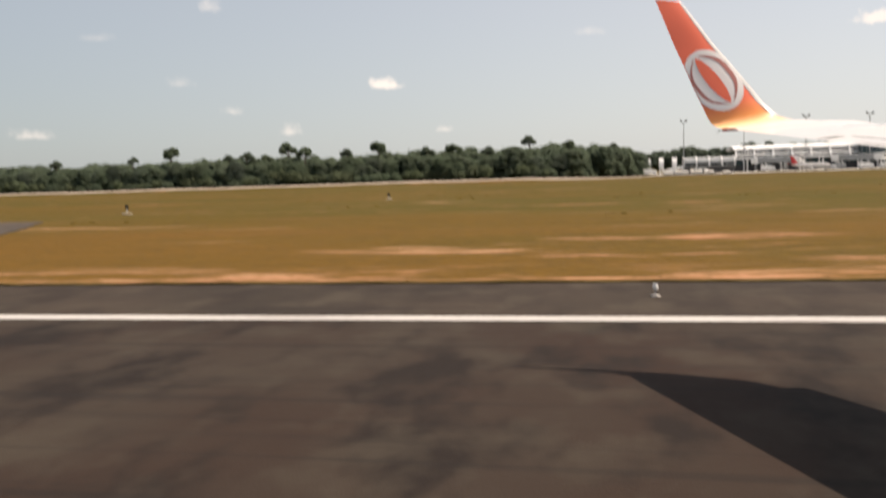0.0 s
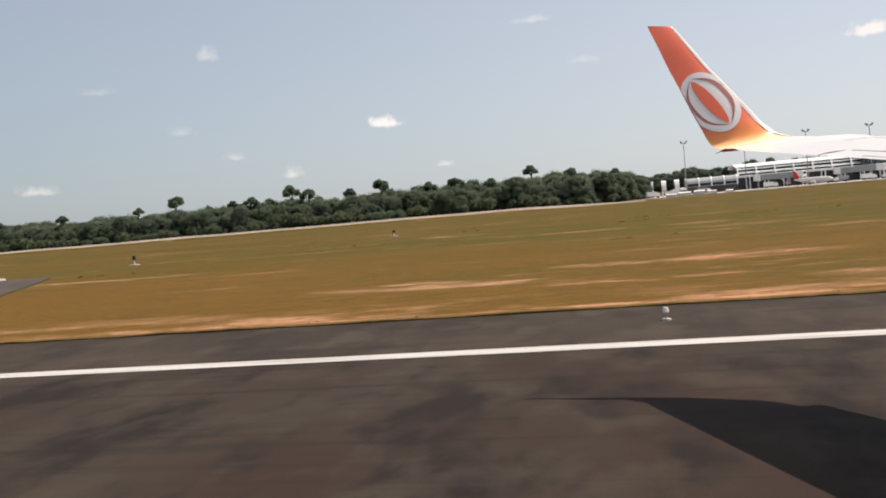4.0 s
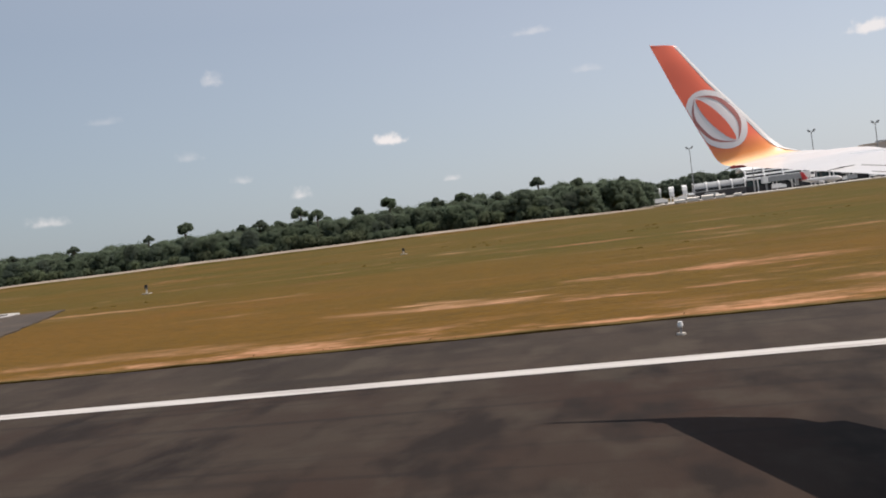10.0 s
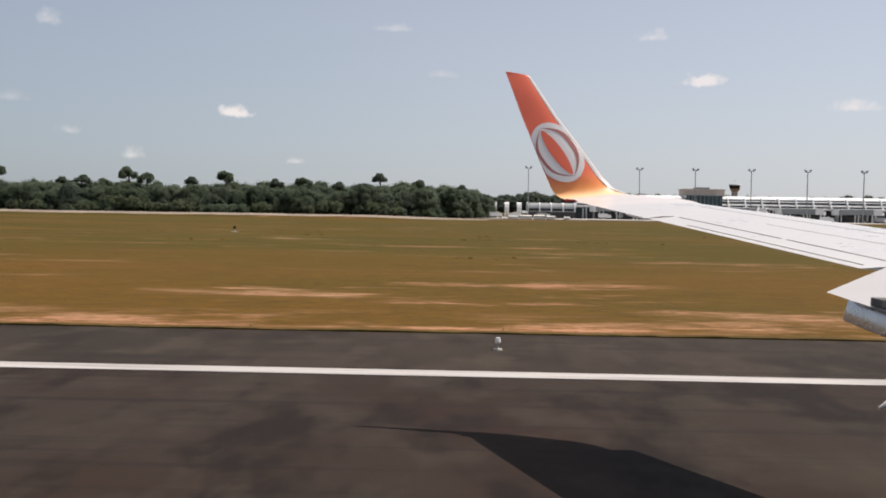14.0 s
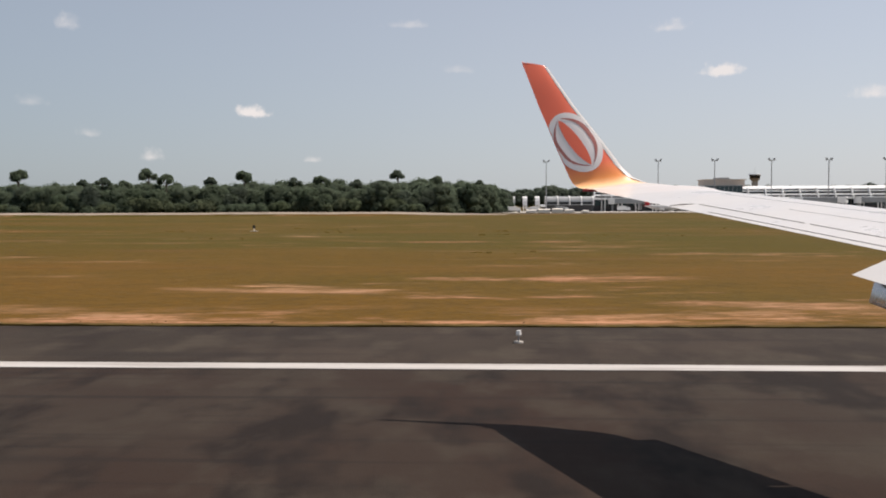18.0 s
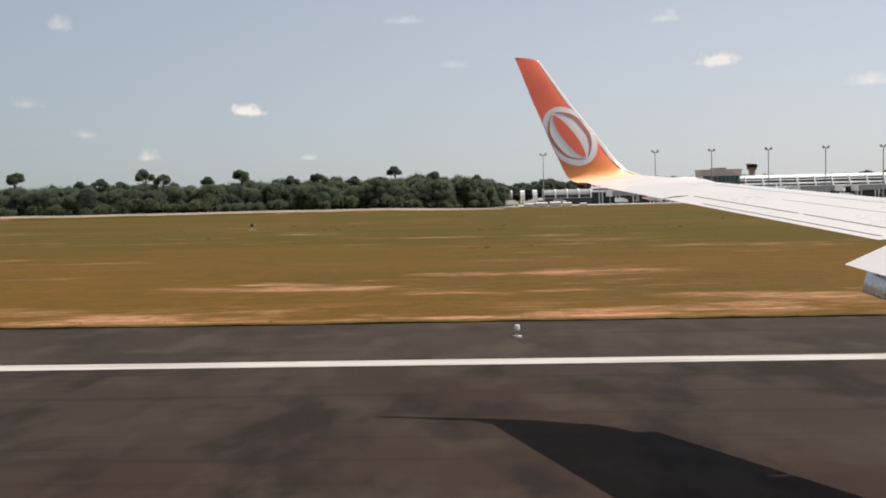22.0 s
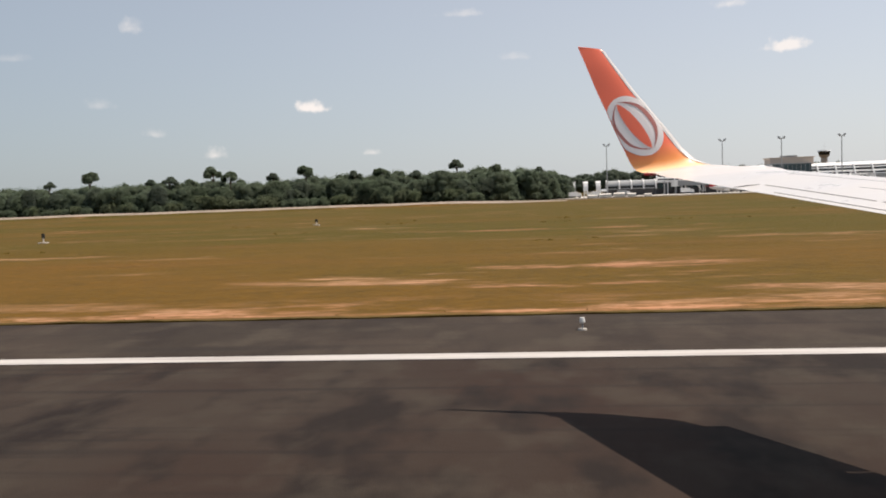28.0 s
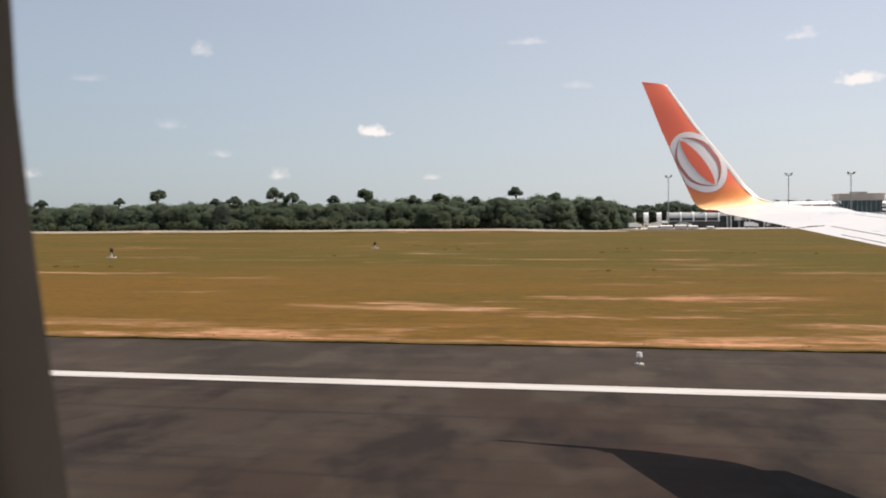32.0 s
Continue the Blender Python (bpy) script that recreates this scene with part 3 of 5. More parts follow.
def wing():
    FLAP_Y = 9.06
    inner = [foil_ring(wing_le(y), cut_te(y), (0, 0, 1), 0.88) for y in (-0.2, 1.5, 3.5, 5.0, 7.0, FLAP_Y)]
    outer = [foil_ring(wing_le(y), wing_te(y), (0, 0, 1), 0.75) for y in (FLAP_Y, 10, 11.2, 12.4, 13.6, 14.5)]
    part("wing_inner_panel", loft(inner), WHITE, airliner, "white inner wing skin", True)
    outer_wing = part("wing_outer_panel", loft(outer), WHITE, airliner, "white outer wing skin", True)
    # blended winglet: wing tip, curve, blade
    rings = [foil_ring(wing_le(14.5), wing_te(14.5), (0, 0, 1), 0.75),
             foil_ring(wing_le(14.75), wing_te(14.8), (0, -0.03, 1), 0.75),
             foil_ring((4.00, 15.02, 4.115), wing_te(15.1), (0, -0.08, 1), 0.8),
             foil_ring((3.72, 15.22, 4.13), (1.90, 15.36, 4.165), (0, -0.2, 0.97), 0.75),
             foil_ring((3.36, 15.36, 4.19), (1.73, 15.51, 4.18), (0, -0.38, 0.92), 0.8),
             foil_ring((2.96, 15.52, 4.25), (1.61, 15.62, 4.24), (0, -0.6, 0.8), 0.85),
             foil_ring((2.67, 15.64, 4.37), (1.525, 15.69, 4.36), (0, -0.78, 0.62), 0.9),
             foil_ring((2.45, 15.74, 4.60), (1.425, 15.755, 4.60), (0, -0.90, 0.43), 0.9),
             foil_ring((2.25, 15.85, 4.90), (1.30, 15.855, 4.90), (0, -0.95, 0.31), 0.85),
             foil_ring((1.93, 15.99, 5.34), (1.135, 15.995, 5.34), (0, -0.95, 0.31), 0.8),
             foil_ring((1.65, 16.12, 5.72), (0.985, 16.125, 5.72), (0, -0.95, 0.31), 0.75),
             foil_ring((1.36, 16.27, 6.17), (0.82, 16.275, 6.19), (0, -0.95, 0.31), 0.7),
             foil_ring((1.15, 16.39, 6.50), (0.68, 16.41, 6.58), (0, -0.95, 0.31), 0.6),
             foil_ring((1.08, 16.40, 6.54), (0.67, 16.415, 6.61), (0, -0.95, 0.31), 0.5)]
    blade = loft(eased(rings, 5))
    winglet = part("winglet", blade, ORANGE_GLOW, airliner, "orange swept winglet, white at its root, sun glow painted amber between", True)
    # pale strip along the front edge of the blade
    strip_bm = bmesh.new()
    last = None
    for ring, up in zip(rings[5:-1], ((0, -0.6, 0.8), (0, -0.78, 0.62), (0, -0.9, 0.43), (0, -0.95, 0.31), (0, -0.95, 0.31), (0, -0.95, 0.31), (0, -0.95, 0.31), (0, -0.95, 0.31))):
        lift = Vector(up) * 0.004
        low = Vector(ring[-1])
        row = [strip_bm.verts.new(p) for p in (low + Vector((0.004, 0.004, 0)), Vector(ring[0]) + Vector((0.006, 0, 0.003)), Vector(ring[1]) + lift, Vector(ring[2]) + lift, Vector(ring[2]).lerp(Vector(ring[3]), 0.45) + lift)]
        if last:
            for i in range(4):
                strip_bm.faces.new((last[i], last[i + 1], row[i + 1], row[i]))
        last = row
    part("leading_edge", strip_bm, SILVER, winglet, "pale metal leading edge", True)
    emblem(winglet)
    tip = bmesh.new()
    box(tip, 1.73, 2.01, 15.42, 15.54, 4.13, 4.175, 0.01)
    part("tip_fairing", tip, RED, winglet, "dark red tip fairing")
    wick = bmesh.new()
    rod(wick, (1.80, 15.45, 4.18), (1.62, 15.45, 4.11), 0.012, 0.004, 6)
    part("static_wick", wick, BLACK, outer_wing)
    panel_lines(outer_wing)
    slats()
    flaps()


BLADE = [(4.36, 2.67, 1.525, 0.9), (4.60, 2.45, 1.425, 0.9), (4.90, 2.25, 1.30, 0.85), (5.34, 1.93, 1.135, 0.8), (5.72, 1.65, 0.985, 0.75), (6.18, 1.36, 0.82, 0.7)]


def on_blade(x, z, lift):
    """A point on the inner face of the blade, kept between its two edges."""
    for (z0, f0, r0, t0), (z1, f1, r1, t1) in zip(BLADE, BLADE[1:]):
        if z <= z1:
            break
    s = min(max((z - z0) / (z1 - z0), 0), 1)
    f, r, th = f0 + (f1 - f0) * s, r0 + (r1 - r0) * s, t0 + (t1 - t0) * s
    x = min(max(x, r + 0.012), f - 0.055)
    u = (f - x) / (f - r)
    for (a, ha, _), (b, hb, _) in zip(FOIL, FOIL[1:]):
        if u <= b:
            break
    h = (ha + (hb - ha) * (u - a) / (b - a)) * (f - r) * th
    return Vector((x, 15.73 + (z - 4.55) * 0.333, z)) + Vector((0, -0.95, 0.31)) * (h + lift)


def emblem(winglet):
    """A white round emblem with curved bars in the blade's own colour, laid just proud of the skin."""
    cx, cz, tilt = 1.635, 5.04, radians(-55.5)

    def turned(p, q):
        return cx + p * math.cos(tilt) - q * math.sin(tilt), cz + p * math.sin(tilt) + q * math.cos(tilt)

    def face(name, loop, lift, mat, label):
        bm = bmesh.new()
        mx, mz = sum(p[0] for p in loop) / len(loop), sum(p[1] for p in loop) / len(loop)
        rings = [[bm.verts.new(on_blade(mx + (x - mx) * k, mz + (z - mz) * k, lift)) for x, z in loop] for k in (1.0, 0.8, 0.6, 0.4, 0.2)]
        mid = bm.verts.new(on_blade(mx, mz, lift))
        n = len(loop)
        for a, b in zip(rings, rings[1:]):
            for i in range(n):
                bm.faces.new((a[i], a[(i + 1) % n], b[(i + 1) % n], b[i]))
        for i in range(n):
            bm.faces.new((rings[-1][i], rings[-1][(i + 1) % n], mid))
        part(name, bm, mat, winglet, label, True)

    def lens(a, off, w, bow):
        """A curved bar from end to end of the emblem."""
        up, lo = [], []
        for i in range(21):
            s = -1 + 2 * i / 20
            mid = off + bow * (1 - s * s)
            half = w * (1 - s * s) ** 0.7
            up.append((s * a, mid + half))
            lo.append((s * a, mid - half))
        return [turned(p, q) for p, q in up + lo[::-1][1:-1]]

    disc = [turned(0.615 * math.cos(2 * math.pi * i / 44), 0.43 * math.sin(2 * math.pi * i / 44)) for i in range(44)]
    face("emblem_ground", disc, 0.006, LOGO_WHITE, "white oval emblem ground")
    face("emblem_core", lens(0.51, -0.015, 0.110, 0.0), 0.011, ORANGE, "orange emblem core")
    for bow, thick in ((0.300, 0.040), (-0.310, 0.028)):
        bm = bmesh.new()
        rows = []
        for i in range(25):
            s = -1 + 2 * i / 24
            half = thick * (1 - s * s) ** 0.5
            rows.append([bm.verts.new(on_blade(*turned(s * 0.54, bow * (1 - abs(s) ** 2.8) + d * half), 0.011)) for d in (-1, 0, 1)])
        for a, b in zip(rows, rows[1:]):
            bm.faces.new((a[0], a[1], b[1], b[0]))
            bm.faces.new((a[1], a[2], b[2], b[1]))
        part("emblem_bar", bm, LOGO_GREY, winglet, "dark red curved emblem bar")


def panel_lines(parent):
    """Dark gaps round aileron, spoilers and access panels on the upper skin."""
    def seam(y0, y1, f0, f1, w=0.022, mat=GAP):
        bm = bmesh.new()
        n = max(2, int(abs(y1 - y0) * 2))
        rows = []
        for i in range(n + 1):
            y = y0 + (y1 - y0) * i / n
            f = f0 + (f1 - f0) * i / n
            p = wing_top(y, f)
            rows.append([tuple(p + Vector((-w, 0, 0.004))), tuple(p + Vector((w, 0, 0.005))), tuple(p + Vector((w, 0, -0.02))), tuple(p + Vector((-w, 0, -0.02)))])
        part("panel_gap", loft(rows), mat, parent)

    seam(9.3, 10.75, 0.85, 0.84, 0.009)
    seam(10.85, 12.9, 0.84, 0.83, 0.009)
    seam(9.2, 13.9, 0.40, 0.40, 0.005, FLAP_GREY)
    seam(9.2, 11.9, 0.62, 0.62, 0.004, FLAP_GREY)
    seam(9.2, 12.2, 0.955, 0.955, 0.006, GAP)
    for y in (13.0,):
        bm = bmesh.new()
        a, b = wing_top(y, 0.84), wing_top(y, 0.99)
        rows = [[tuple(p + Vector((0, -0.006, 0.005))), tuple(p + Vector((0, 0.006, 0.005))), tuple(p + Vector((0, 0.006, -0.02))), tuple(p + Vector((0, -0.006, -0.02)))] for p in (a, (a + b) / 2 + Vector((0, 0, 0.01)), b)]
        part("panel_gap", loft(rows), GAP, parent)


def slats():
    """Extended slats ahead of the wing's front edge, in four lengths."""
    for y0, y1 in ((5.2, 7.55), (7.6, 9.95), (10.0, 12.4), (12.45, 14.75)):
        rings = []
        for i in range(5):
            y = y0 + (y1 - y0) * i / 4
            p = wing_le(y)
            nose, tail = p + Vector((0.26, 0, -0.22)), p + Vector((-0.10, 0, -0.01))
            d = tail - nose
            up = Vector((-d.z, 0, d.x)) * -1.0
            top = [nose.lerp(tail, f) + up * h for f, h in ((0.0, 0.0), (0.12, 0.10), (0.35, 0.15), (0.7, 0.10), (1.0, 0.0))]
            low = [nose.lerp(tail, f) + up * h for f, h in ((0.7, 0.02), (0.35, -0.02), (0.12, -0.04))]
            rings.append([tuple(q) for q in top + low])
        part("slat", loft(rings), WHITE, airliner, "white leading edge slat", True)


def flaps():
    """The lowered flaps behind the inner wing, with their track fairings."""
    def ring(y, x_te, z_te, chord, drop, th):
        te = Vector((x_te, y, z_te))
        le = te + Vector((chord, 0.02, drop))
        return foil_ring(le, te, (-drop / chord * 0.9, 0, 1), th)

    main = [ring(7.96, 3.34, 3.24, 1.25, 0.40, 0.9), ring(7.0, 3.52, 3.14, 1.35, 0.32, 0.9), ring(4.6, 3.95, 2.90, 1.5, 0.34, 0.9), ring(0.9, 4.3, 2.55, 1.6, 0.34, 0.9)]
    flap = part("flap", loft(main), WHITE, airliner, "white lowered flap", True)
    aft = []
    for y, x, z in ((7.9, 3.60, 3.25), (7.0, 3.72, 3.155), (4.6, 4.10, 2.91), (0.9, 4.46, 2.57)):
        out = [(0.0, 0.0), (-0.05, -0.025), (-0.09, -0.09), (-0.125, -0.245), (-0.118, -0.262), (-0.07, -0.25), (0.02, -0.13), (0.09, -0.04), (0.06, 0.0)]
        aft.append([(x + p, y, z + q) for p, q in out])
    part("aft_flap", loft(aft), AFT_GREY, flap, "grey rear flap segment", True)
    bm = bmesh.new()
    box(bm, 3.46, 3.60, 7.16, 7.36, 3.19, 3.26, 0.01)
    part("flap_hinge", bm, GAP, flap)
    for y, xt, zt in ((6.6, 3.2, 2.47), (3.0, 3.6, 2.2)):
        rows = []
        for s, r in ((0.0, 0.012), (0.10, 0.04), (0.25, 0.075), (0.6, 0.13), (1.4, 0.19), (2.3, 0.17), (3.0, 0.03)):
            z = zt + 0.58 * s - 0.13 * s * s
            rows.append([(xt + s, y + r * 0.8 * math.cos(2 * math.pi * i / 14), z + r * math.sin(2 * math.pi * i / 14)) for i in range(14)])
        part("flap_track_fairing", loft(rows), WHITE, airliner, "white canoe-shaped flap track fairing", True)


def landing_gear():
    """The main wheels on which the aircraft rests."""
    for y in (1.2, -4.5):
        leg = part("gear_leg", rod(bmesh.new(), (7.5, y, 0.5), (7.5, y, 2.6), 0.14, 0.17, 12), STEEL, airliner)
        for d in (-0.38, 0.38):
            tyre = part("tyre", rod(bmesh.new(), (7.5, y + d - 0.2, 0.56), (7.5, y + d + 0.2, 0.56), 0.56, 0.56, 24), RUBBER, airliner)
            part("rim", rod(bmesh.new(), (7.5, y + d - 0.21, 0.56), (7.5, y + d + 0.21, 0.56), 0.28, 0.28, 16), STEEL, tyre)


landing_gear()
wing()

# ======================================================= vegetation

def leaf_cloud(n, blobs, size, seed):
    """Corners of n small leaf clumps on the shells of overlapping blobs (centre, radii)."""
    r = np.random.default_rng(seed)
    w = np.array([b[3] * b[4] for b in blobs])
    pick = r.choice(len(blobs), n, p=w / w.sum())
    b = np.array(blobs)[pick]
    d = r.normal(size=(n, 3))
    d /= np.linalg.norm(d, axis=1)[:, None]
    d[:, 2] = np.where(d[:, 2] < -0.55, -d[:, 2], d[:, 2])
    k = r.uniform(0.80, 1.15, n)[:, None]
    c = b[:, :3] + d * k * b[:, [3, 3, 4]]
    up = d + r.normal(size=(n, 3)) * 0.32
    up /= np.linalg.norm(up, axis=1)[:, None]
    t = np.cross(up, r.normal(size=(n, 3)))
    t /= np.linalg.norm(t, axis=1)[:, None]
    s = np.cross(up, t)
    sz = (size * r.uniform(0.6, 1.3, n))[:, None]
    q = np.stack([c - s * sz * 0.75 - up * sz * 0.15, c + t * sz, c + s * sz * 0.75 + up * sz * 0.12, c - t * sz], 1)
    soft = d * 0.6 + r.normal(size=(n, 3)) * 0.30 + np.array([0, 0, 0.85])
    soft /= np.linalg.norm(soft, axis=1)[:, None]
    return q.reshape(-1, 3), np.repeat(soft, 4, axis=0)


def blob_core(blobs, seed, seg=6, bands=4, shrink=0.80):
    """Lumpy closed cores under the leaves of a crown: quad corners and soft normals."""
    r = np.random.default_rng(seed)
    pts, nor = [], []
    for bx, by, bz, rx, rz in blobs:
        turn = r.uniform(0, 6.28)
        grid = []
        for j in range(bands + 1):
            e = -math.pi / 2 + math.pi * j / bands
            row = []
            for i in range(seg):
                a = turn + 2 * math.pi * i / seg
                d = np.array([math.cos(a) * math.cos(e), math.sin(a) * math.cos(e), math.sin(e)])
                k = shrink * (r.uniform(0.86, 1.1) if 0 < j < bands else 1.0)
                row.append((np.array([bx, by, bz]) + d * k * np.array([rx, rx, rz]), d))
            grid.append(row)
        for j in range(bands):
            for i in range(seg):
                for jj, ii in ((j, i), (j, (i + 1) % seg), (j + 1, (i + 1) % seg), (j + 1, i)):
                    pts.append(grid[jj][ii][0])
                    nor.append(grid[jj][ii][1])
    return np.array(pts), np.array(nor)


def quads_mesh(name, pts, mat, normals=None):
    n = len(pts) // 4
    me = bpy.data.meshes.new(name)
    me.vertices.add(n * 4)
    me.vertices.foreach_set("co", pts.astype(np.float32).ravel())
    me.loops.add(n * 4)
    me.loops.foreach_set("vertex_index", np.arange(n * 4, dtype=np.int32))
    me.polygons.add(n)
    me.polygons.foreach_set("loop_start", np.arange(0, n * 4, 4, dtype=np.int32))
    me.update(calc_edges=True)
    if normals is not None:
        me.polygons.foreach_set("use_smooth", [True] * n)
        me.normals_split_custom_set_from_vertices(normals.tolist())
    me.materials.append(mat)
    return me


def crown_blobs(seed, height, radius, style):
    r = np.random.default_rng(seed)
    blobs = []
    if style == "umbrella":
        for i in range(11):                                  # a dome on a bare stem
            a, d = r.uniform(0, 6.28), radius * r.uniform(0.0, 0.72)
            z = height * 0.69 + (1 - (d / radius) ** 2) * radius * 0.62 + r.uniform(-0.16, 0.16) * radius
            blobs.append((d * math.cos(a), d * math.sin(a), z, radius * r.uniform(0.24, 0.38), radius * r.uniform(0.24, 0.34)))
    elif style == "bush":
        for i in range(7):
            a, d = r.uniform(0, 6.28), radius * r.uniform(0.1, 0.8)
            blobs.append((d * math.cos(a), d * math.sin(a), height * r.uniform(0.25, 0.6), radius * 0.5, height * 0.36))
    else:
        blobs.append((0, 0, height * 0.50, radius * 0.86, height * 0.42))
        for i in range(12):                                  # shoulders on a dome
            a, e = r.uniform(0, 6.28), r.uniform(-0.4, 1.4)
            d = radius * 0.62 * math.cos(e)
            z = height * (0.50 + 0.32 * math.sin(e))
            k = r.uniform(0.30, 0.56)
            blobs.append((d * math.cos(a), d * math.sin(a), z, radius * k, radius * k * 0.78))
    return blobs


def tree_kind(seed, height, radius, style, mat, label, name="tree"):
    """One tree with a forked trunk and a crown, at the origin."""
    r = np.random.default_rng(seed + 500)
    tree = empty(name)
    blobs = crown_blobs(seed, height, radius, style)
    if style != "bush":
        bm = bmesh.new()
        top = height * (0.8 if style == "umbrella" else 0.5)
        w = 0.022 * height
        lean = Vector((r.uniform(-.04, .04) * height, r.uniform(-.04, .04) * height, 0))
        rod(bm, (0, 0, -0.2), lean + Vector((0, 0, top)), w, w * 0.55, 8)
        for b in blobs[:6]:
            rod(bm, lean * 0.8 + Vector((0, 0, top * 0.82)), (b[0] * 0.8, b[1] * 0.8, b[2]), w * 0.45, w * 0.12, 5)
        part("trunk", bm, BARK, tree)
    n = {"umbrella": 1500, "bush": 1300, "round": 5200}[style]
    pts, soft = leaf_cloud(n, blobs, 0.030 * radius + 0.15, seed)
    core, core_soft = blob_core(blobs, seed, 6, 4)
    part("crown", quads_mesh("crown", np.concatenate([pts, core]), mat, np.concatenate([soft, core_soft])), mat, tree)
    return tagged(tree, label, "tree" if style != "bush" else "bush", "trees at the forest edge")


def woodland(name, label, places, mat, seed, per=800, leaf=0.32):
    """Many trees as one mass: places are x, y, z, height, radius."""
    base = []
    for i in range(6):
        blobs = crown_blobs(seed + i, 1.0, 0.42, "round")
        pts, soft = leaf_cloud(per, blobs, 1.0, seed + 40 + i)
        base.append((pts.reshape(-1, 4, 3), soft, *blob_core(blobs, seed + 80 + i, 6, 4)))
    r = np.random.default_rng(seed)
    out, turned = [], []
    unit = []
    for i in range(6):
        q, soft, core, core_soft = base[i]
        c = q.mean(1, keepdims=True)
        unit.append((c, q - c, soft, core, core_soft))
    for x, y, z, h, rad in places:
        c, d, soft, core, core_soft = unit[r.integers(6)]
        few = max(200, int(per * min(1.0, rad / 4.0)))         # small crowns carry fewer leaves
        c, d, soft = c[:few], d[:few], soft[:few * 4]
        a = r.uniform(0, 6.28)
        rot = np.array([[math.cos(a), -math.sin(a), 0], [math.sin(a), math.cos(a), 0], [0, 0, 1]])
        cc = (c @ rot.T) * np.array([rad / 0.42, rad / 0.42, h])
        dd = (d @ rot.T) * leaf * r.uniform(0.8, 1.25)
        out.append((cc + dd + np.array([x, y, z])).reshape(-1, 3))
        turned.append(soft @ rot.T)
        out.append((core @ rot.T) * np.array([rad / 0.42, rad / 0.42, h]) + np.array([x, y, z]))
        turned.append(core_soft @ rot.T)
    ob = part(name, quads_mesh(name, np.concatenate(out), mat, np.concatenate(turned)), mat)
    return tagged(ob, label, "forest", kind="stuff")


def forest():
    r = random.Random(5)

    def edge(x):
        """The near rim of the forest: straight along the road, turning back before the open field."""
        y = 346 + 6 * noise.noise((x / 40, 0.3, 0)) + 4 * noise.noise((x / 13, 2.0, 0))
        if x > -30:
            y += (x + 30) ** 2 * 0.05
        return y

    kinds = [tree_kind(1, 9.6, 4.4, "round", LEAF_A, "broad rainforest tree with a dense green crown"),
             tree_kind(2, 11.6, 4.8, "round", LEAF_B, "tall dark green rainforest tree"),
             tree_kind(3, 7.6, 4.0, "round", LEAF_A, "low rounded forest edge tree"),
             tree_kind(4, 17.6, 4.6, "umbrella", LEAF_A, "tall emergent tree with a rounded open crown"),
             tree_kind(5, 18.0, 3.6, "umbrella", LEAF_B, "slender emergent tree with a small open crown"),
             tree_kind(6, 4.2, 3.0, "bush", LEAF_C, "bright green bush at the forest edge", "bush"),
             tree_kind(7, 3.0, 2.4, "bush", LEAF_A, "low green bush at the forest edge", "bush")]
    first = {}

    def put(k, x, y, s):
        m = pose(x, y, -0.1, 0, 0, r.uniform(0, 360)) @ Matrix.Diagonal((s, s, s * r.uniform(0.9, 1.1), 1))
        if k not in first:
            first[k] = 1
            kinds[k].matrix_basis = m
        else:
            ob = copy_thing(kinds[k], m)
            ob.matrix_basis = m

    x = -372.0
    while x < 14:                                           # front rows, tree by tree
        y = edge(x)
        put(r.choice((0, 1, 2, 0)), x, y + r.uniform(3, 9), r.uniform(0.80, 1.36))
        put(r.choice((5, 6, 6)), x + r.uniform(-2, 2), y + r.uniform(-1, 2), r.uniform(1.0, 1.9))
        x += r.uniform(3.0, 5.6)
    for x, s in ((-331, 1.02), (-298, 0.88), (-262, 0.95), (-221, 0.90), (-204, 1.0), (-176, 0.90), (-163, 0.97), (-158, 0.88), (-146, 1.02),
                 (-136, 0.90), (-121, 0.97), (-104, 0.94), (-83, 0.88), (-70, 1.0), (-57, 0.92), (-38, 0.97), (-21, 0.90), (-3, 0.86)):
        put(r.choice((3, 3, 4)), x, edge(x) + r.uniform(8, 24), s * r.uniform(1.02, 1.16))
    mass = []
    for x in np.arange(-620, 10, 5.0):                      # the depth of the forest
        for row in range(5):
            xx, yy = x + r.uniform(-3, 3), edge(x) + 6 + row * 10 + r.uniform(-4, 4)
            h = r.uniform(9.7, 14.3) + row * 0.60 + 3.2 * noise.noise((xx / 24, yy / 24, 3)) + 1.8 * noise.noise((xx / 90, 0, 9))
            mass.append((xx, yy, -0.2, h, h * r.uniform(0.34, 0.46)))
    for x in np.arange(-620, 14, 1.5):                       # undergrowth along the rim, rising to the canopy
        mass.append((x + r.uniform(-1, 1), edge(x) + r.uniform(0, 5), -0.8, r.uniform(2.8, 6.6), r.uniform(1.6, 2.8)))
        mass.append((x + r.uniform(-1, 1), edge(x) + r.uniform(4, 11), -0.8, r.uniform(6.0, 10.6), r.uniform(2.0, 3.2)))
    woodland("forest", "dense hazy green rainforest behind the perimeter road", mass, LEAF_A, 21)
    far = []
    for x in np.arange(-160, 700, 8.0):                      # tree line behind the open field and the terminal
        for row in range(4):
            xx, yy = x + r.uniform(-4, 4), 610 + row * 16 + r.uniform(-6, 6) + 0.05 * abs(x)
            h = r.uniform(13.5, 19.5) + 6 * noise.noise((xx / 38, row, 8))
            far.append((xx, yy, -0.2, h, h * r.uniform(0.34, 0.44)))
    woodland("far_forest", "distant dark tree line behind the airfield", far, LEAF_B, 31, 380, 0.42)


forest()


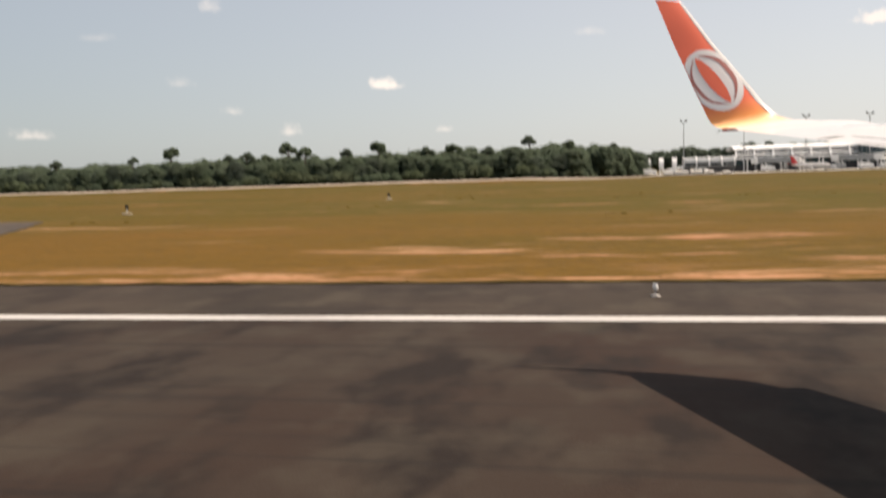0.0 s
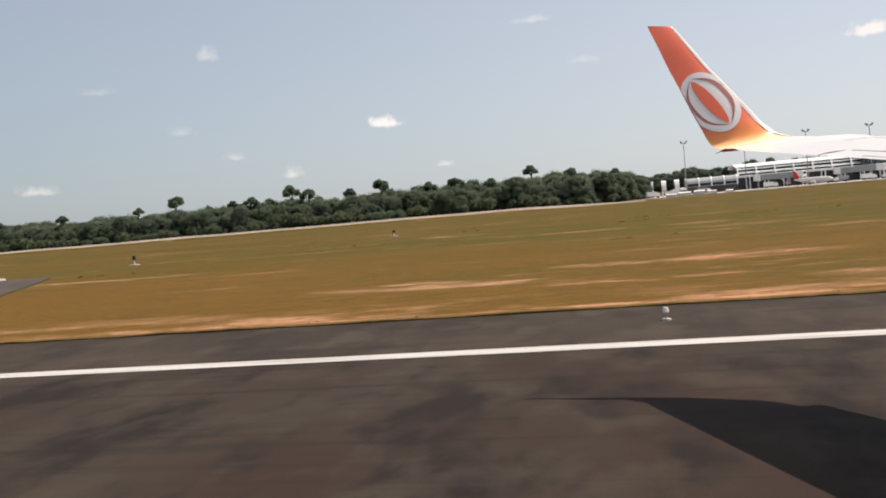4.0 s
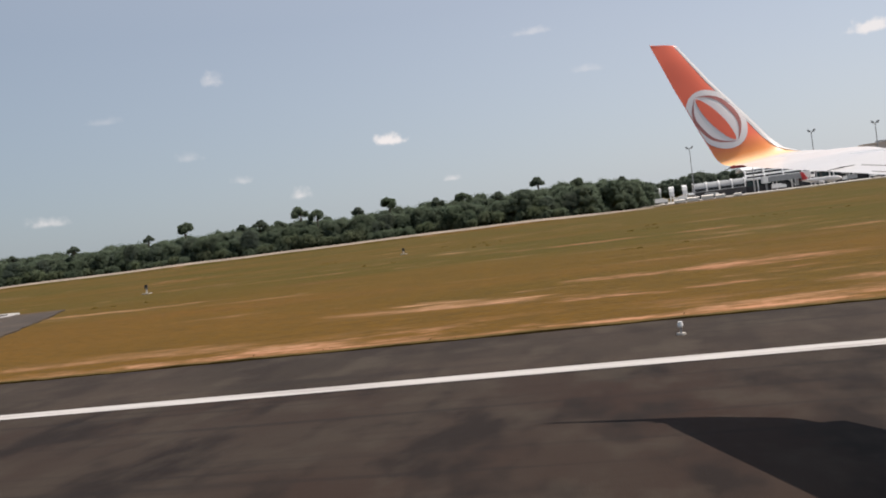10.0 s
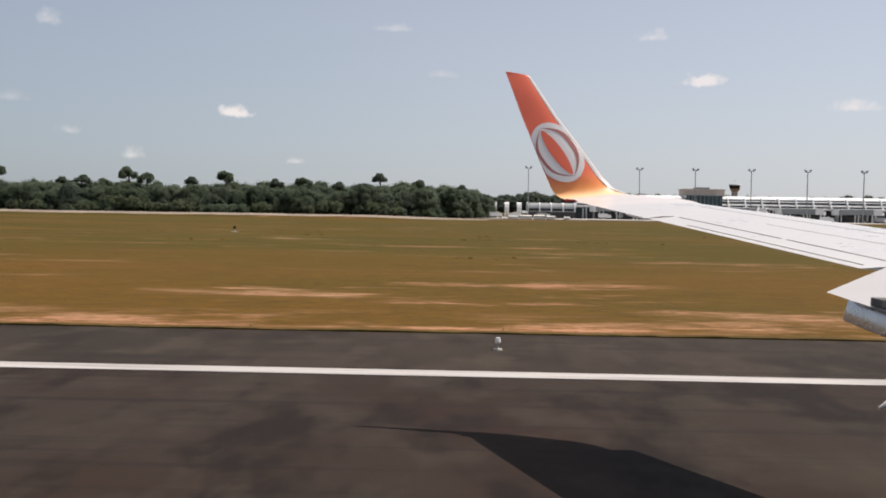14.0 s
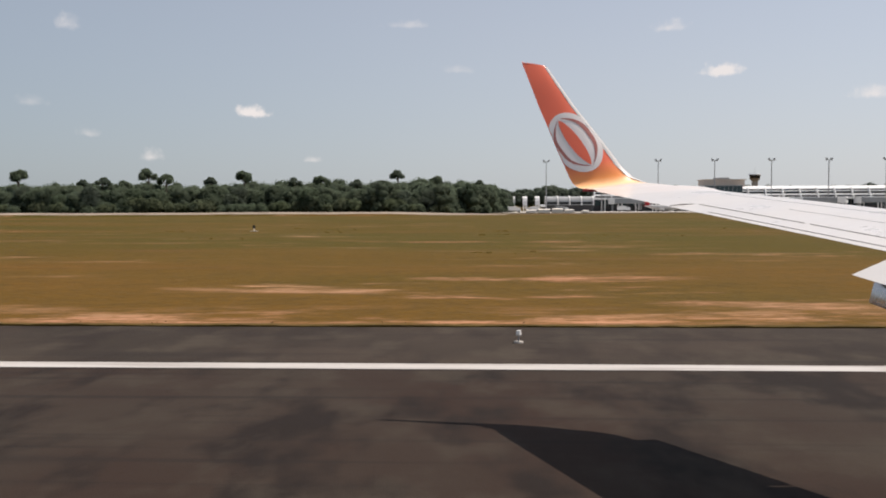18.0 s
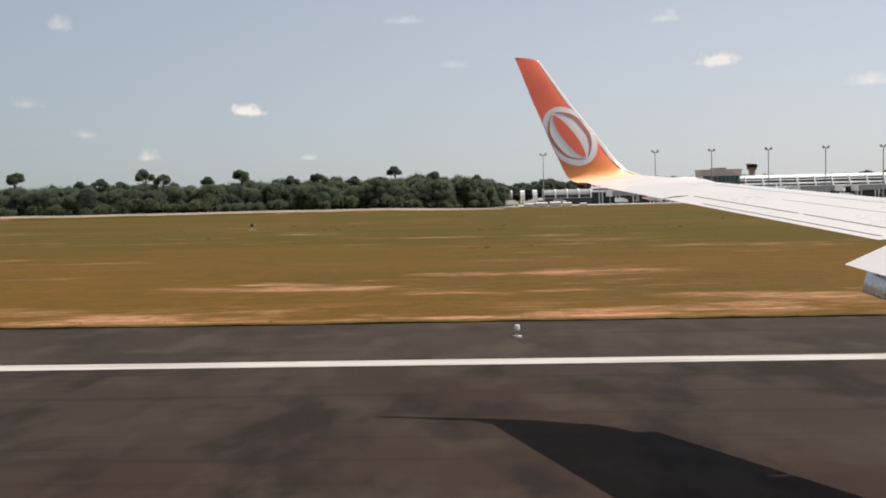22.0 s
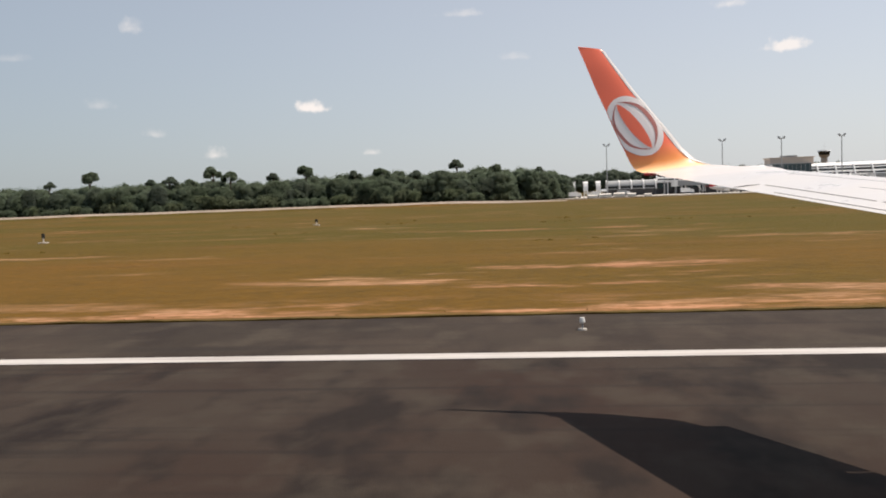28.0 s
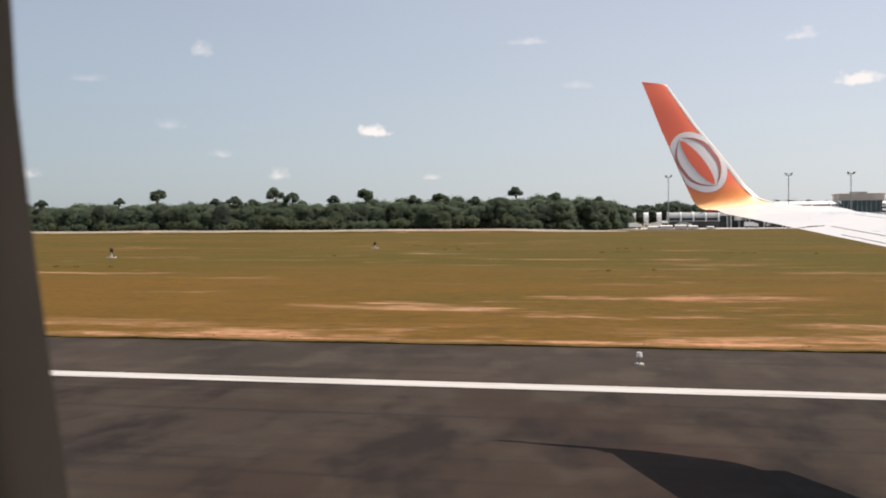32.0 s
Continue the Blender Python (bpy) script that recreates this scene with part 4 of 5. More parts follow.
def grass_tufts():
    r = np.random.default_rng(3)
    n = 18000
    x = r.uniform(-75, 45, n)
    y = EDGE - 0.05 + np.abs(r.normal(0, 1.0, n)) ** 1.5 * 0.28
    keep = (y < 28.4) & ((x > -25) | (y > 80))
    x, y = x[keep], y[keep]
    n = len(x)
    h = r.uniform(0.015, 0.045, n)
    a = r.uniform(0, 6.28, n)
    w = r.uniform(0.03, 0.10, n)
    lean = r.normal(0, 0.05, (n, 2))
    ux, uy = np.cos(a) * w, np.sin(a) * w
    z = np.full(n, -0.06)
    q = np.stack([np.stack([x - ux, y - uy, z], 1), np.stack([x + ux, y + uy, z], 1),
                  np.stack([x + ux * 0.7 + lean[:, 0], y + uy * 0.7 + lean[:, 1], z + h], 1),
                  np.stack([x - ux * 0.5 + lean[:, 0], y - uy * 0.5 + lean[:, 1], z + h * 0.85], 1)], 1).reshape(-1, 3)
    up = np.tile([0.0, 0.0, 1.0], (len(q), 1))
    ob = part("grass", quads_mesh("grass", q, GRASS_BLADE, up), GRASS_BLADE)
    tagged(ob, "short dry grass tufts along the pavement edge", "grass", kind="stuff")


grass_tufts()


def weeds():
    """Low dark clumps of scrub scattered over the middle of the field."""
    r = np.random.default_rng(17)
    base = []
    for i in range(4):
        pts, soft = leaf_cloud(60, crown_blobs(70 + i, 1.0, 0.8, "bush"), 1.0, 90 + i)
        q = pts.reshape(-1, 4, 3)
        c = q.mean(1, keepdims=True)
        base.append((c, q - c, soft))
    out, turned = [], []
    for i in range(16):
        cx, cy = r.uniform(-95, 75), r.uniform(66, 150)
        for j in range(int(r.integers(4, 15))):
            c, d, soft = base[r.integers(4)]
            h = r.uniform(0.07, 0.24)
            place = np.array([cx + r.normal() * 2.6, cy + r.normal() * 0.5, -0.20])
            out.append((c * h * np.array([1.9, 1.9, 1.0]) + d * 0.11 + place).reshape(-1, 3))
            turned.append(soft)
    ob = part("weeds", quads_mesh("weeds", np.concatenate(out), WEED, np.concatenate(turned)), WEED)
    tagged(ob, "low dark scrub clumps in the dry airfield grass", "weeds", kind="stuff")


weeds()

# ======================================================= terminal and apron
TX, TY = 58.0, 456.0


def terminal():
    t = tagged(empty("terminal_building", TX, TY, 0.1), "long low white airport terminal with tiered louvred roof", "airport terminal")
    L = 189.0
    bm = bmesh.new()
    box(bm, 0, L, 3.5, 34, 0, 6.2)
    part("ground_floor", bm, TERMINAL_DARK, t, "dark shaded ground floor")
    bm = bmesh.new()
    box(bm, -0.5, L + 0.5, 0.0, 36, 6.2, 7.3, 0.15)
    part("deck", bm, TERMINAL_WHITE, t, "white deck band")
    bm = bmesh.new()
    box(bm, 1, L - 1, 5.0, 34, 7.3, 11.6)
    part("clerestory", bm, DARK_GLASS, t, "dark glazed clerestory")
    for name, y0, y1, z0, z1 in (("louvre", 0.8, 5.5, 8.1, 9.1), ("louvre", 2.6, 7.5, 10.1, 10.9)):
        rows = [[(x, y0, z0), (x, y0, z0 + 0.45), (x, y1, z1 + 0.35), (x, y1, z1)] for x in (0.0, L)]
        part(name, loft(rows), TERMINAL_WHITE, t, "white sloping roof louvre")
    prof = [(3.6, 11.3), (3.6, 11.75), (8, 12.7), (16, 13.4), (26, 13.0), (35, 11.6), (35, 11.2), (16, 12.9), (8, 12.2)]
    part("roof", loft([[(x, y, z) for y, z in prof] for x in (-1.0, L + 1.0)]), TERMINAL_WHITE, t, "white curved sheet roof", False)
    fin_me = None
    for i in range(22):
        x = i * 9.0
        if fin_me is None:
            fin = loft([[(xx, -0.1, 7.2), (xx, 0.8, 7.2), (xx, 5.6, 12.2), (xx, 3.2, 12.2)] for xx in (-0.28, 0.28)])
            ob = part("fin", fin, TERMINAL_WHITE, t)
            fin_me = ob.data
        else:
            ob = part("fin", fin_me, TERMINAL_WHITE, t)
        ob.location = (x, 0, 0)
    col = None
    for i in range(21):
        for d in (3.6, 5.4):
            if col is None:
                ob = part("column", rod(bmesh.new(), (0, 0.7, 0), (0, 0.7, 6.3), 0.32, 0.32, 10), TERMINAL_WHITE, t)
                col = ob.data
            else:
                ob = part("column", col, TERMINAL_WHITE, t)
            ob.location = (i * 9.0 + d, 0, 0)
    win = None
    for i in range(21):
        if win is None:
            ob = part("window", box(bmesh.new(), 0.5, 8.5, 3.38, 3.5, 3.1, 5.9), TEAL_GLASS, t)
            win = ob.data
        else:
            ob = part("window", win, TEAL_GLASS, t)
        ob.location = (i * 9.0, 0, 0)
    bm = bmesh.new()
    box(bm, 58, 77, -1.2, 14, 7.3, 13.2, 0.1)
    hall = part("observation_hall", bm, TEAL_GLASS, t, "dark teal glass observation hall")
    for i in range(9):
        ob = part("mullion", box(bmesh.new(), 58.9 + i * 2.15, 59.05 + i * 2.15, -1.3, -1.19, 7.4, 13.1), STEEL, hall)
    bm = bmesh.new()
    box(bm, 57.6, 77.4, -1.5, 14.3, 13.2, 13.6, 0.05)
    part("hall_roof", bm, TERMINAL_GREY, hall)
    bm = bmesh.new()
    box(bm, 60, 82, 12, 24, 12.8, 16.6, 0.1)
    block = part("roof_block", bm, BEIGE, t, "beige plastered plant room on the roof")
    bm = bmesh.new()
    box(bm, 59.4, 82.6, 11.4, 24.6, 16.6, 17.1, 0.05)
    part("parapet", bm, BEIGE, block)
    bm = bmesh.new()
    box(bm, 67, 74, 13, 20, 17.1, 18.0)
    part("roof_hatch", bm, TERMINAL_GREY, block)
    return t


def gallery(x, w, ribs, label):
    g = tagged(empty("gallery", x, TY - 2, 0.1), label, "terminal gallery")
    prof = [(0.0, 3.4), (0.15, 5.4), (0.9, 7.0), (2.4, 7.9), (5.5, 8.1), (7.5, 7.2), (8.4, 5.4), (8.5, 3.4)]
    part("tube", loft([[(xx, y, z) for y, z in prof] for xx in (0, w)]), TERMINAL_GREY, g, "grey rounded gallery skin", True)
    bm = bmesh.new()
    box(bm, 0.4, w - 0.4, -0.05, 0.12, 3.9, 5.1)
    part("window_strip", bm, DARK_GLASS, g)
    bm = bmesh.new()
    box(bm, 0.5, w - 0.5, 1.5, 7.5, 0, 3.4)
    part("undercroft", bm, TERMINAL_DARK, g)
    for i in range(ribs):
        xx = w * i / (ribs - 1)
        out = [(y + (-0.3 if y < 4 else 0.3), z + (0.35 if z > 4 else 0.0)) for y, z in prof]
        rows = [[(xx + dx, y, z) for y, z in out + prof[::-1]] for dx in (-0.35, 0.35)]
        part("rib", loft(rows, False), TERMINAL_WHITE, g, "white hoop rib")
    return g


def arch_frames():
    for i in range(3):
        a = tagged(empty("arch_frame", TX - 45 + i * 6.6, TY - 2, 0.1), "white C-shaped unfinished gallery frame on legs", "steel frame", "gallery frames")
        prof = [(0.0, 3.2), (0.2, 5.6), (1.0, 7.4), (2.6, 8.2), (6.0, 8.2), (6.0, 7.4), (2.8, 7.4), (1.7, 6.8), (1.0, 5.4), (0.9, 3.2)]
        part("hoop", loft([[(xx, y, z) for y, z in prof] for xx in (0.0, 2.4)]), TERMINAL_WHITE, a)
        part("leg", box(bmesh.new(), 0.1, 0.7, 0.1, 0.8, 0, 3.2), TERMINAL_WHITE, a)
        part("leg", box(bmesh.new(), 1.7, 2.3, 0.1, 0.8, 0, 3.2), TERMINAL_WHITE, a)
        part("cross_beam", box(bmesh.new(), 0, 2.4, 0.0, 0.6, 2.0, 2.5), TERMINAL_WHITE, a)


def jet_bridge():
    b = empty("jet_bridge", 0, 0, 0.12)
    bm = bmesh.new()
    box(bm, -1.5, 1.5, -20, 0, 4.1, 6.9, 0.12)
    tube = part("tunnel", bm, TERMINAL_GREY, b, "grey ribbed boarding tunnel")
    for i in range(9):
        part("rib", box(bmesh.new(), -1.58, 1.58, -19 + i * 2.2, -18.8 + i * 2.2, 4.05, 6.95), STEEL, tube)
    bm = bmesh.new()
    box(bm, -2.4, 4.6, -24, -19.8, 3.9, 7.2, 0.3)
    cab = part("cab", bm, TERMINAL_WHITE, b, "white boarding cab")
    part("cab_window", box(bmesh.new(), -1.6, 3.8, -24.06, -23.98, 5.4, 6.6), DARK_GLASS, cab)
    part("rotunda", rod(bmesh.new(), (0, -1.5, 3.8), (0, -1.5, 7.3), 2.3, 2.3, 18), TERMINAL_WHITE, b)
    part("support_column", rod(bmesh.new(), (0, -1.5, 0), (0, -1.5, 3.9), 0.6, 0.6, 12), STEEL, b)
    part("drive_leg", box(bmesh.new(), -1.3, 1.3, -17, -16.4, 0.7, 4.2, 0.05), STEEL, b)
    for dx in (-1.0, 1.0):
        part("wheel", rod(bmesh.new(), (dx - 0.2, -16.7, 0.55), (dx + 0.2, -16.7, 0.55), 0.55, 0.55, 14), RUBBER, b)
    part("service_stair", loft([[(x, -15.5, 0.1), (x, -12, 4.0), (x, -12, 4.3), (x, -15.5, 0.4)] for x in (1.7, 2.5)]), STEEL, b)
    return tagged(b, "white and grey passenger boarding bridge on wheels", "boarding bridge", "boarding bridges")


def light_mast():
    m = empty("light_mast", 0, 0, 0.1)
    part("pole", rod(bmesh.new(), (0, 0, 0), (0, 0, 26), 0.30, 0.14, 10), STEEL, m)
    part("base_plate", box(bmesh.new(), -0.7, 0.7, -0.7, 0.7, 0, 0.25, 0.04), CONCRETE, m)
    part("head_frame", box(bmesh.new(), -1.5, 1.5, -0.3, 0.3, 25.5, 25.75, 0.03), STEEL, m)
    lamp = None
    for x, z in ((-1.45, 0.35), (-0.95, 0.0), (0.95, 0.0), (1.45, 0.35)):
        for y in (-0.45, 0.45):
            if lamp is None:
                ob = part("floodlight", box(bmesh.new(), -0.28, 0.28, -0.2, 0.2, 25.7, 26.5, 0.05), TERMINAL_GREY, m)
                lamp = ob.data
            else:
                ob = part("floodlight", lamp, TERMINAL_GREY, m)
            ob.location = (x, y, z)
    part("ladder", box(bmesh.new(), -0.12, 0.12, 0.45, 0.52, 0.4, 25.5), STEEL, m)
    return tagged(m, "tall grey steel floodlight mast beside the apron", "light mast", "apron light masts")


def wheel_pair(parent, x, y, r, w):
    t = part("tyre", rod(bmesh.new(), (x, y - w / 2, r), (x, y + w / 2, r), r, r, 14), RUBBER, parent)
    part("rim", rod(bmesh.new(), (x, y - w / 2 - 0.02, r), (x, y + w / 2 + 0.02, r), r * 0.55, r * 0.55, 10), STEEL, t)


def service_truck(x, y, rz, body, label, name="service_truck"):
    v = tagged(empty(name, x, y, 0.12, rz), label, "truck", "apron vehicles")
    part("chassis", box(bmesh.new(), -3.2, 3.2, -0.9, 0.9, 0.55, 0.85, 0.03), BLACK, v)
    part("load_box", box(bmesh.new(), -3.2, 1.2, -1.15, 1.15, 0.85, 2.9, 0.06), body, v)
    rows = [[(1.35, yy, 0.7), (3.2, yy, 0.7), (3.2, yy, 1.5), (2.75, yy, 2.35), (1.35, yy, 2.4)] for yy in (-1.05, 1.05)]
    cab = part("cab", loft(rows), TERMINAL_WHITE, v)
    part("windscreen", loft([[(3.17, yy, 1.58), (3.21, yy, 1.58), (2.82, yy, 2.26), (2.78, yy, 2.26)] for yy in (-0.92, 0.92)]), DARK_GLASS, cab)
    for xx in (-2.1, 2.3):
        for yy in (-0.95, 0.95):
            wheel_pair(v, xx, yy, 0.45, 0.3)


def parked_airliner(x, y, rz, tail, size, label):
    a = tagged(empty("parked_airliner", x, y, 0.12, rz), label, "airliner", "parked airliners")
    a.scale = (size, size, size)
    rows = []
    for s, r, z in ((-14.5, 0.25, 4.0), (-12, 0.8, 3.7), (-7, 1.6, 3.2), (0, 1.75, 3.0), (9, 1.75, 3.0), (12, 1.5, 2.9), (14, 0.95, 2.7), (15.2, 0.25, 2.5)):
        rows.append([(s, r * math.cos(2 * math.pi * i / 20), z + r * math.sin(2 * math.pi * i / 20)) for i in range(20)])
    part("fuselage", loft(rows), WHITE, a, "", True)
    part("tail_fin", loft([[(-14, d, 4.2), (-9.5, d, 4.2), (-13.3, d * 0.5, 9.6), (-15.6, d * 0.5, 9.6)] for d in (-0.18, 0.18)]), tail, a, "painted tail fin")
    for s in (-1, 1):
        part("wing", loft([[(-2.5, s * 1.5, 2.3), (3.6, s * 1.5, 2.5), (3.6, s * 1.5, 2.7), (-2.5, s * 1.5, 2.45)], [(-4.6, s * 13.5, 3.3), (-3.0, s * 13.5, 3.35), (-3.0, s * 13.5, 3.45), (-4.6, s * 13.5, 3.4)]]), WHITE, a)
        part("tailplane", loft([[(-14.0, s * 0.4, 4.3), (-11.2, s * 0.4, 4.3), (-11.2, s * 0.4, 4.45), (-14.0, s * 0.4, 4.4)], [(-15.2, s * 5, 4.6), (-14, s * 5, 4.6), (-14, s * 5, 4.68), (-15.2, s * 5, 4.68)]]), tail, a)
        part("engine", rod(bmesh.new(), (1.2, s * 4.6, 1.6), (5.0, s * 4.6, 1.6), 0.75, 0.95, 16), WHITE, a)
    for xx, yy in ((11, 0), (-1, 2.3), (-1, -2.3)):
        part("wheel", rod(bmesh.new(), (xx, yy - 0.25, 0.5), (xx, yy + 0.25, 0.5), 0.5, 0.5, 12), RUBBER, a)
        part("gear_leg", rod(bmesh.new(), (xx, yy, 0.5), (xx, yy * 0.8, 2.0), 0.12, 0.12, 8), STEEL, a)


terminal()
gallery(TX - 26, 25, 5, "grey rounded boarding gallery with white ribs")
gallery(TX + 190.5, 25, 4, "grey rounded boarding gallery with white ribs")
arch_frames()
ramp = tagged(empty("covered_ramp", TX - 62, TY, 0.1), "pale sloping covered ramp on posts beside the gallery", "ramp")
part("ramp_tube", loft([[(0, y, 1.2), (0, y, 3.0), (16, y, 6.8), (16, y, 5.0)] for y in (0, 2.6)]), TERMINAL_WHITE, ramp)
for i in range(4):
    part("post", rod(bmesh.new(), (2 + i * 4.2, 1.3, 0), (2 + i * 4.2, 1.3, 1.7 + i * 1.0), 0.18, 0.18, 8), STEEL, ramp)
bridge = jet_bridge()
for i, x in enumerate((8, 46, 76, 106, 136, 168)):
    m = pose(TX + x, TY + 1.0, 0.12, 0, 0, (62, 58, 64, 60, 57, 61)[i])
    if i == 0:
        bridge.matrix_basis = m
    else:
        copy_thing(bridge, m)
mast = light_mast()
for i in range(9):
    m = pose(TX - 27 + 28.5 * i, 440, 0.1)
    if i == 0:
        mast.matrix_basis = m
    else:
        copy_thing(mast, m)
parked_airliner(TX + 30, 430, -48, RED, 0.72, "small white airliner with a red tail parked at the gate")
parked_airliner(TX + 84, 431, -128, TERMINAL_WHITE, 0.8, "white airliner with a white tail parked at the gate")
for x, y, rz, body, label in ((12, 436, 4, TERMINAL_WHITE, "white baggage truck in front of the gallery"), (44, 437, 176, TERMINAL_GREY, "grey belt truck beside a parked airliner"),
                              (52, 421, 8, TERMINAL_WHITE, "white fuel truck on the apron"), (102, 436, 170, TERMINAL_WHITE, "white van truck under the terminal front"),
                              (150, 434, 12, TERMINAL_GREY, "grey service truck at the far gate"), (-34, 434, 178, TERMINAL_WHITE, "white truck beside the gallery frames")):
    service_truck(TX + x, y, rz, body, label)
service_truck(TX - 44, 424, 10, TERMINAL_WHITE, "white catering truck parked on the apron")
service_truck(TX - 57, 426, 170, RED, "red fire truck parked on the apron")
service_truck(TX - 20, 427, 15, TERMINAL_GREY, "grey baggage truck parked on the apron")
service_truck(TX + 62, 425, 175, TERMINAL_WHITE, "white service truck under a boarding bridge")
service_truck(TX + 120, 426, 5, TERMINAL_WHITE, "white service truck beside the terminal")


def low_hangar(x, y, w, d, h, wall, label):
    g = tagged(empty("low_hangar", x, y, 0.0), label, "hangar", "low airport buildings")
    part("wall", box(bmesh.new(), 0, w, 0, d, 0, h), wall, g)
    part("roof", loft([[(xx, -0.6, h), (xx, d / 2, h + 1.6), (xx, d + 0.6, h), (xx, d / 2, h + 1.3)] for xx in (-0.6, w + 0.6)]), TERMINAL_GREY, g)
    door = None
    for i in range(int(w // 8)):
        if door is None:
            ob = part("door", box(bmesh.new(), 1.5, 6.5, -0.12, 0.05, 0, h * 0.75), TERMINAL_DARK, g)
            door = ob.data
        else:
            ob = part("door", door, TERMINAL_DARK, g)
        ob.location = (i * 8.0, 0, 0)


low_hangar(TX + 228, 470, 60, 16, 4.5, OCHRE, "long low ochre shed with dark doors")
low_hangar(TX + 296, 500, 80, 24, 6, TERMINAL_GREY, "long grey cargo hangar")
low_hangar(38, 588, 16, 8, 2.4, BEIGE, "small far beige shed before the tree line")


def control_tower(x, y):
    c = tagged(empty("control_tower", x, y, 0), "pale concrete control tower with dark glass cab", "control tower")
    part("shaft", rod(bmesh.new(), (0, 0, 0), (0, 0, 24), 3.2, 2.6, 16), BEIGE, c)
    part("collar", rod(bmesh.new(), (0, 0, 23.5), (0, 0, 26), 2.7, 4.6, 16), BEIGE, c)
    part("cab_glass", rod(bmesh.new(), (0, 0, 26), (0, 0, 29.2), 4.3, 5.0, 12), DARK_GLASS, c)
    part("cab_roof", rod(bmesh.new(), (0, 0, 29.2), (0, 0, 30), 5.4, 5.0, 12), TERMINAL_WHITE, c)
    part("antenna", rod(bmesh.new(), (0, 0, 30), (0, 0, 36), 0.1, 0.04, 6), STEEL, c)


control_tower(236, 760)


# white covered stacks and pale tracks on the open field
def covered_stack(x, y, w, h):
    s = tagged(empty("covered_stack", x, y, -0.1), "white tarpaulin-covered building stack on bare earth", "stack", "covered stacks")
    rows = [[(xx, 0, 0), (xx, 0.2, h * 0.8), (xx, 1.6, h), (xx, 3.4, h * 0.85), (xx, 3.8, 0)] for xx in (0, w * 0.5, w)]
    part("tarpaulin", loft(rows), TARP, s)
    part("pallet", box(bmesh.new(), -0.2, w + 0.2, -0.2, 4.0, 0.0, 0.25), BARK, s)


for x, w, h in ((19, 4.5, 1.6), (24.5, 5.5, 2.0), (31, 5, 2.2), (37, 4, 1.8), (45, 3, 1.4)):
    covered_stack(x, 398, w, h)


def earth_track(points, w, label):
    """A pale winding track of bare earth."""
    pts = [Vector((x, y, 0)) for x, y in points]
    fine = []
    for a, b in zip(pts, pts[1:]):
        for i in range(8):
            fine.append(a.lerp(b, i / 8))
    rows = []
    for i, p in enumerate(fine):
        d = (fine[min(i + 1, len(fine) - 1)] - fine[max(i - 1, 0)]).normalized()
        s = Vector((-d.y, d.x, 0)) * (w / 2) * (1 + 0.25 * noise.noise((p.x / 9, p.y / 9, 1)))
        rows.append([tuple(p - s + Vector((0, 0, -0.3))), tuple(p + s + Vector((0, 0, -0.3))), tuple(p + s + Vector((0, 0, 0.10))), tuple(p - s + Vector((0, 0, 0.10)))])
    tagged(part("earth_track", loft(rows), DIRT), label, "track", kind="structure")


earth_track([(4, 335), (6, 345), (14, 352), (24, 357), (45, 362), (70, 368), (146, 374)], 4.0, "pale winding earth track over the open field")
earth_track([(-4, 384), (21, 390), (46, 392), (92, 396), (152, 399)], 5.0, "pale bare earth strip beside the apron")


# ======================================================= small things by the runway
def edge_light():
    e = empty("runway_edge_light")
    part("base", rod(bmesh.new(), (0, 0, -0.01), (0, 0, 0.05), 0.16, 0.15, 16), CONCRETE, e, "pale base plate")
    part("stem", rod(bmesh.new(), (0, 0, 0.05), (0, 0, 0.24), 0.028, 0.024, 10), STEEL, e)
    part("collar", rod(bmesh.new(), (0, 0, 0.23), (0, 0, 0.28), 0.08, 0.10, 12), TARP, e)
    part("lens", rod(bmesh.new(), (0, 0, 0.28), (0, 0, 0.42), 0.10, 0.075, 12), LAMP_GLASS, e, "clear glass lens")
    return tagged(e, "small runway edge light with a glass lens", "runway light", "runway edge lights")


lamp = edge_light()
lamp.matrix_basis = pose(0.9, 23.9, 0.0) @ Matrix.Scale(0.84, 4)
for k in (-3, -2, -1, 1, 2, 3):
    copy_thing(lamp, pose(0.9 + 60 * k, 23.9, 0.0) @ Matrix.Scale(0.84, 4))


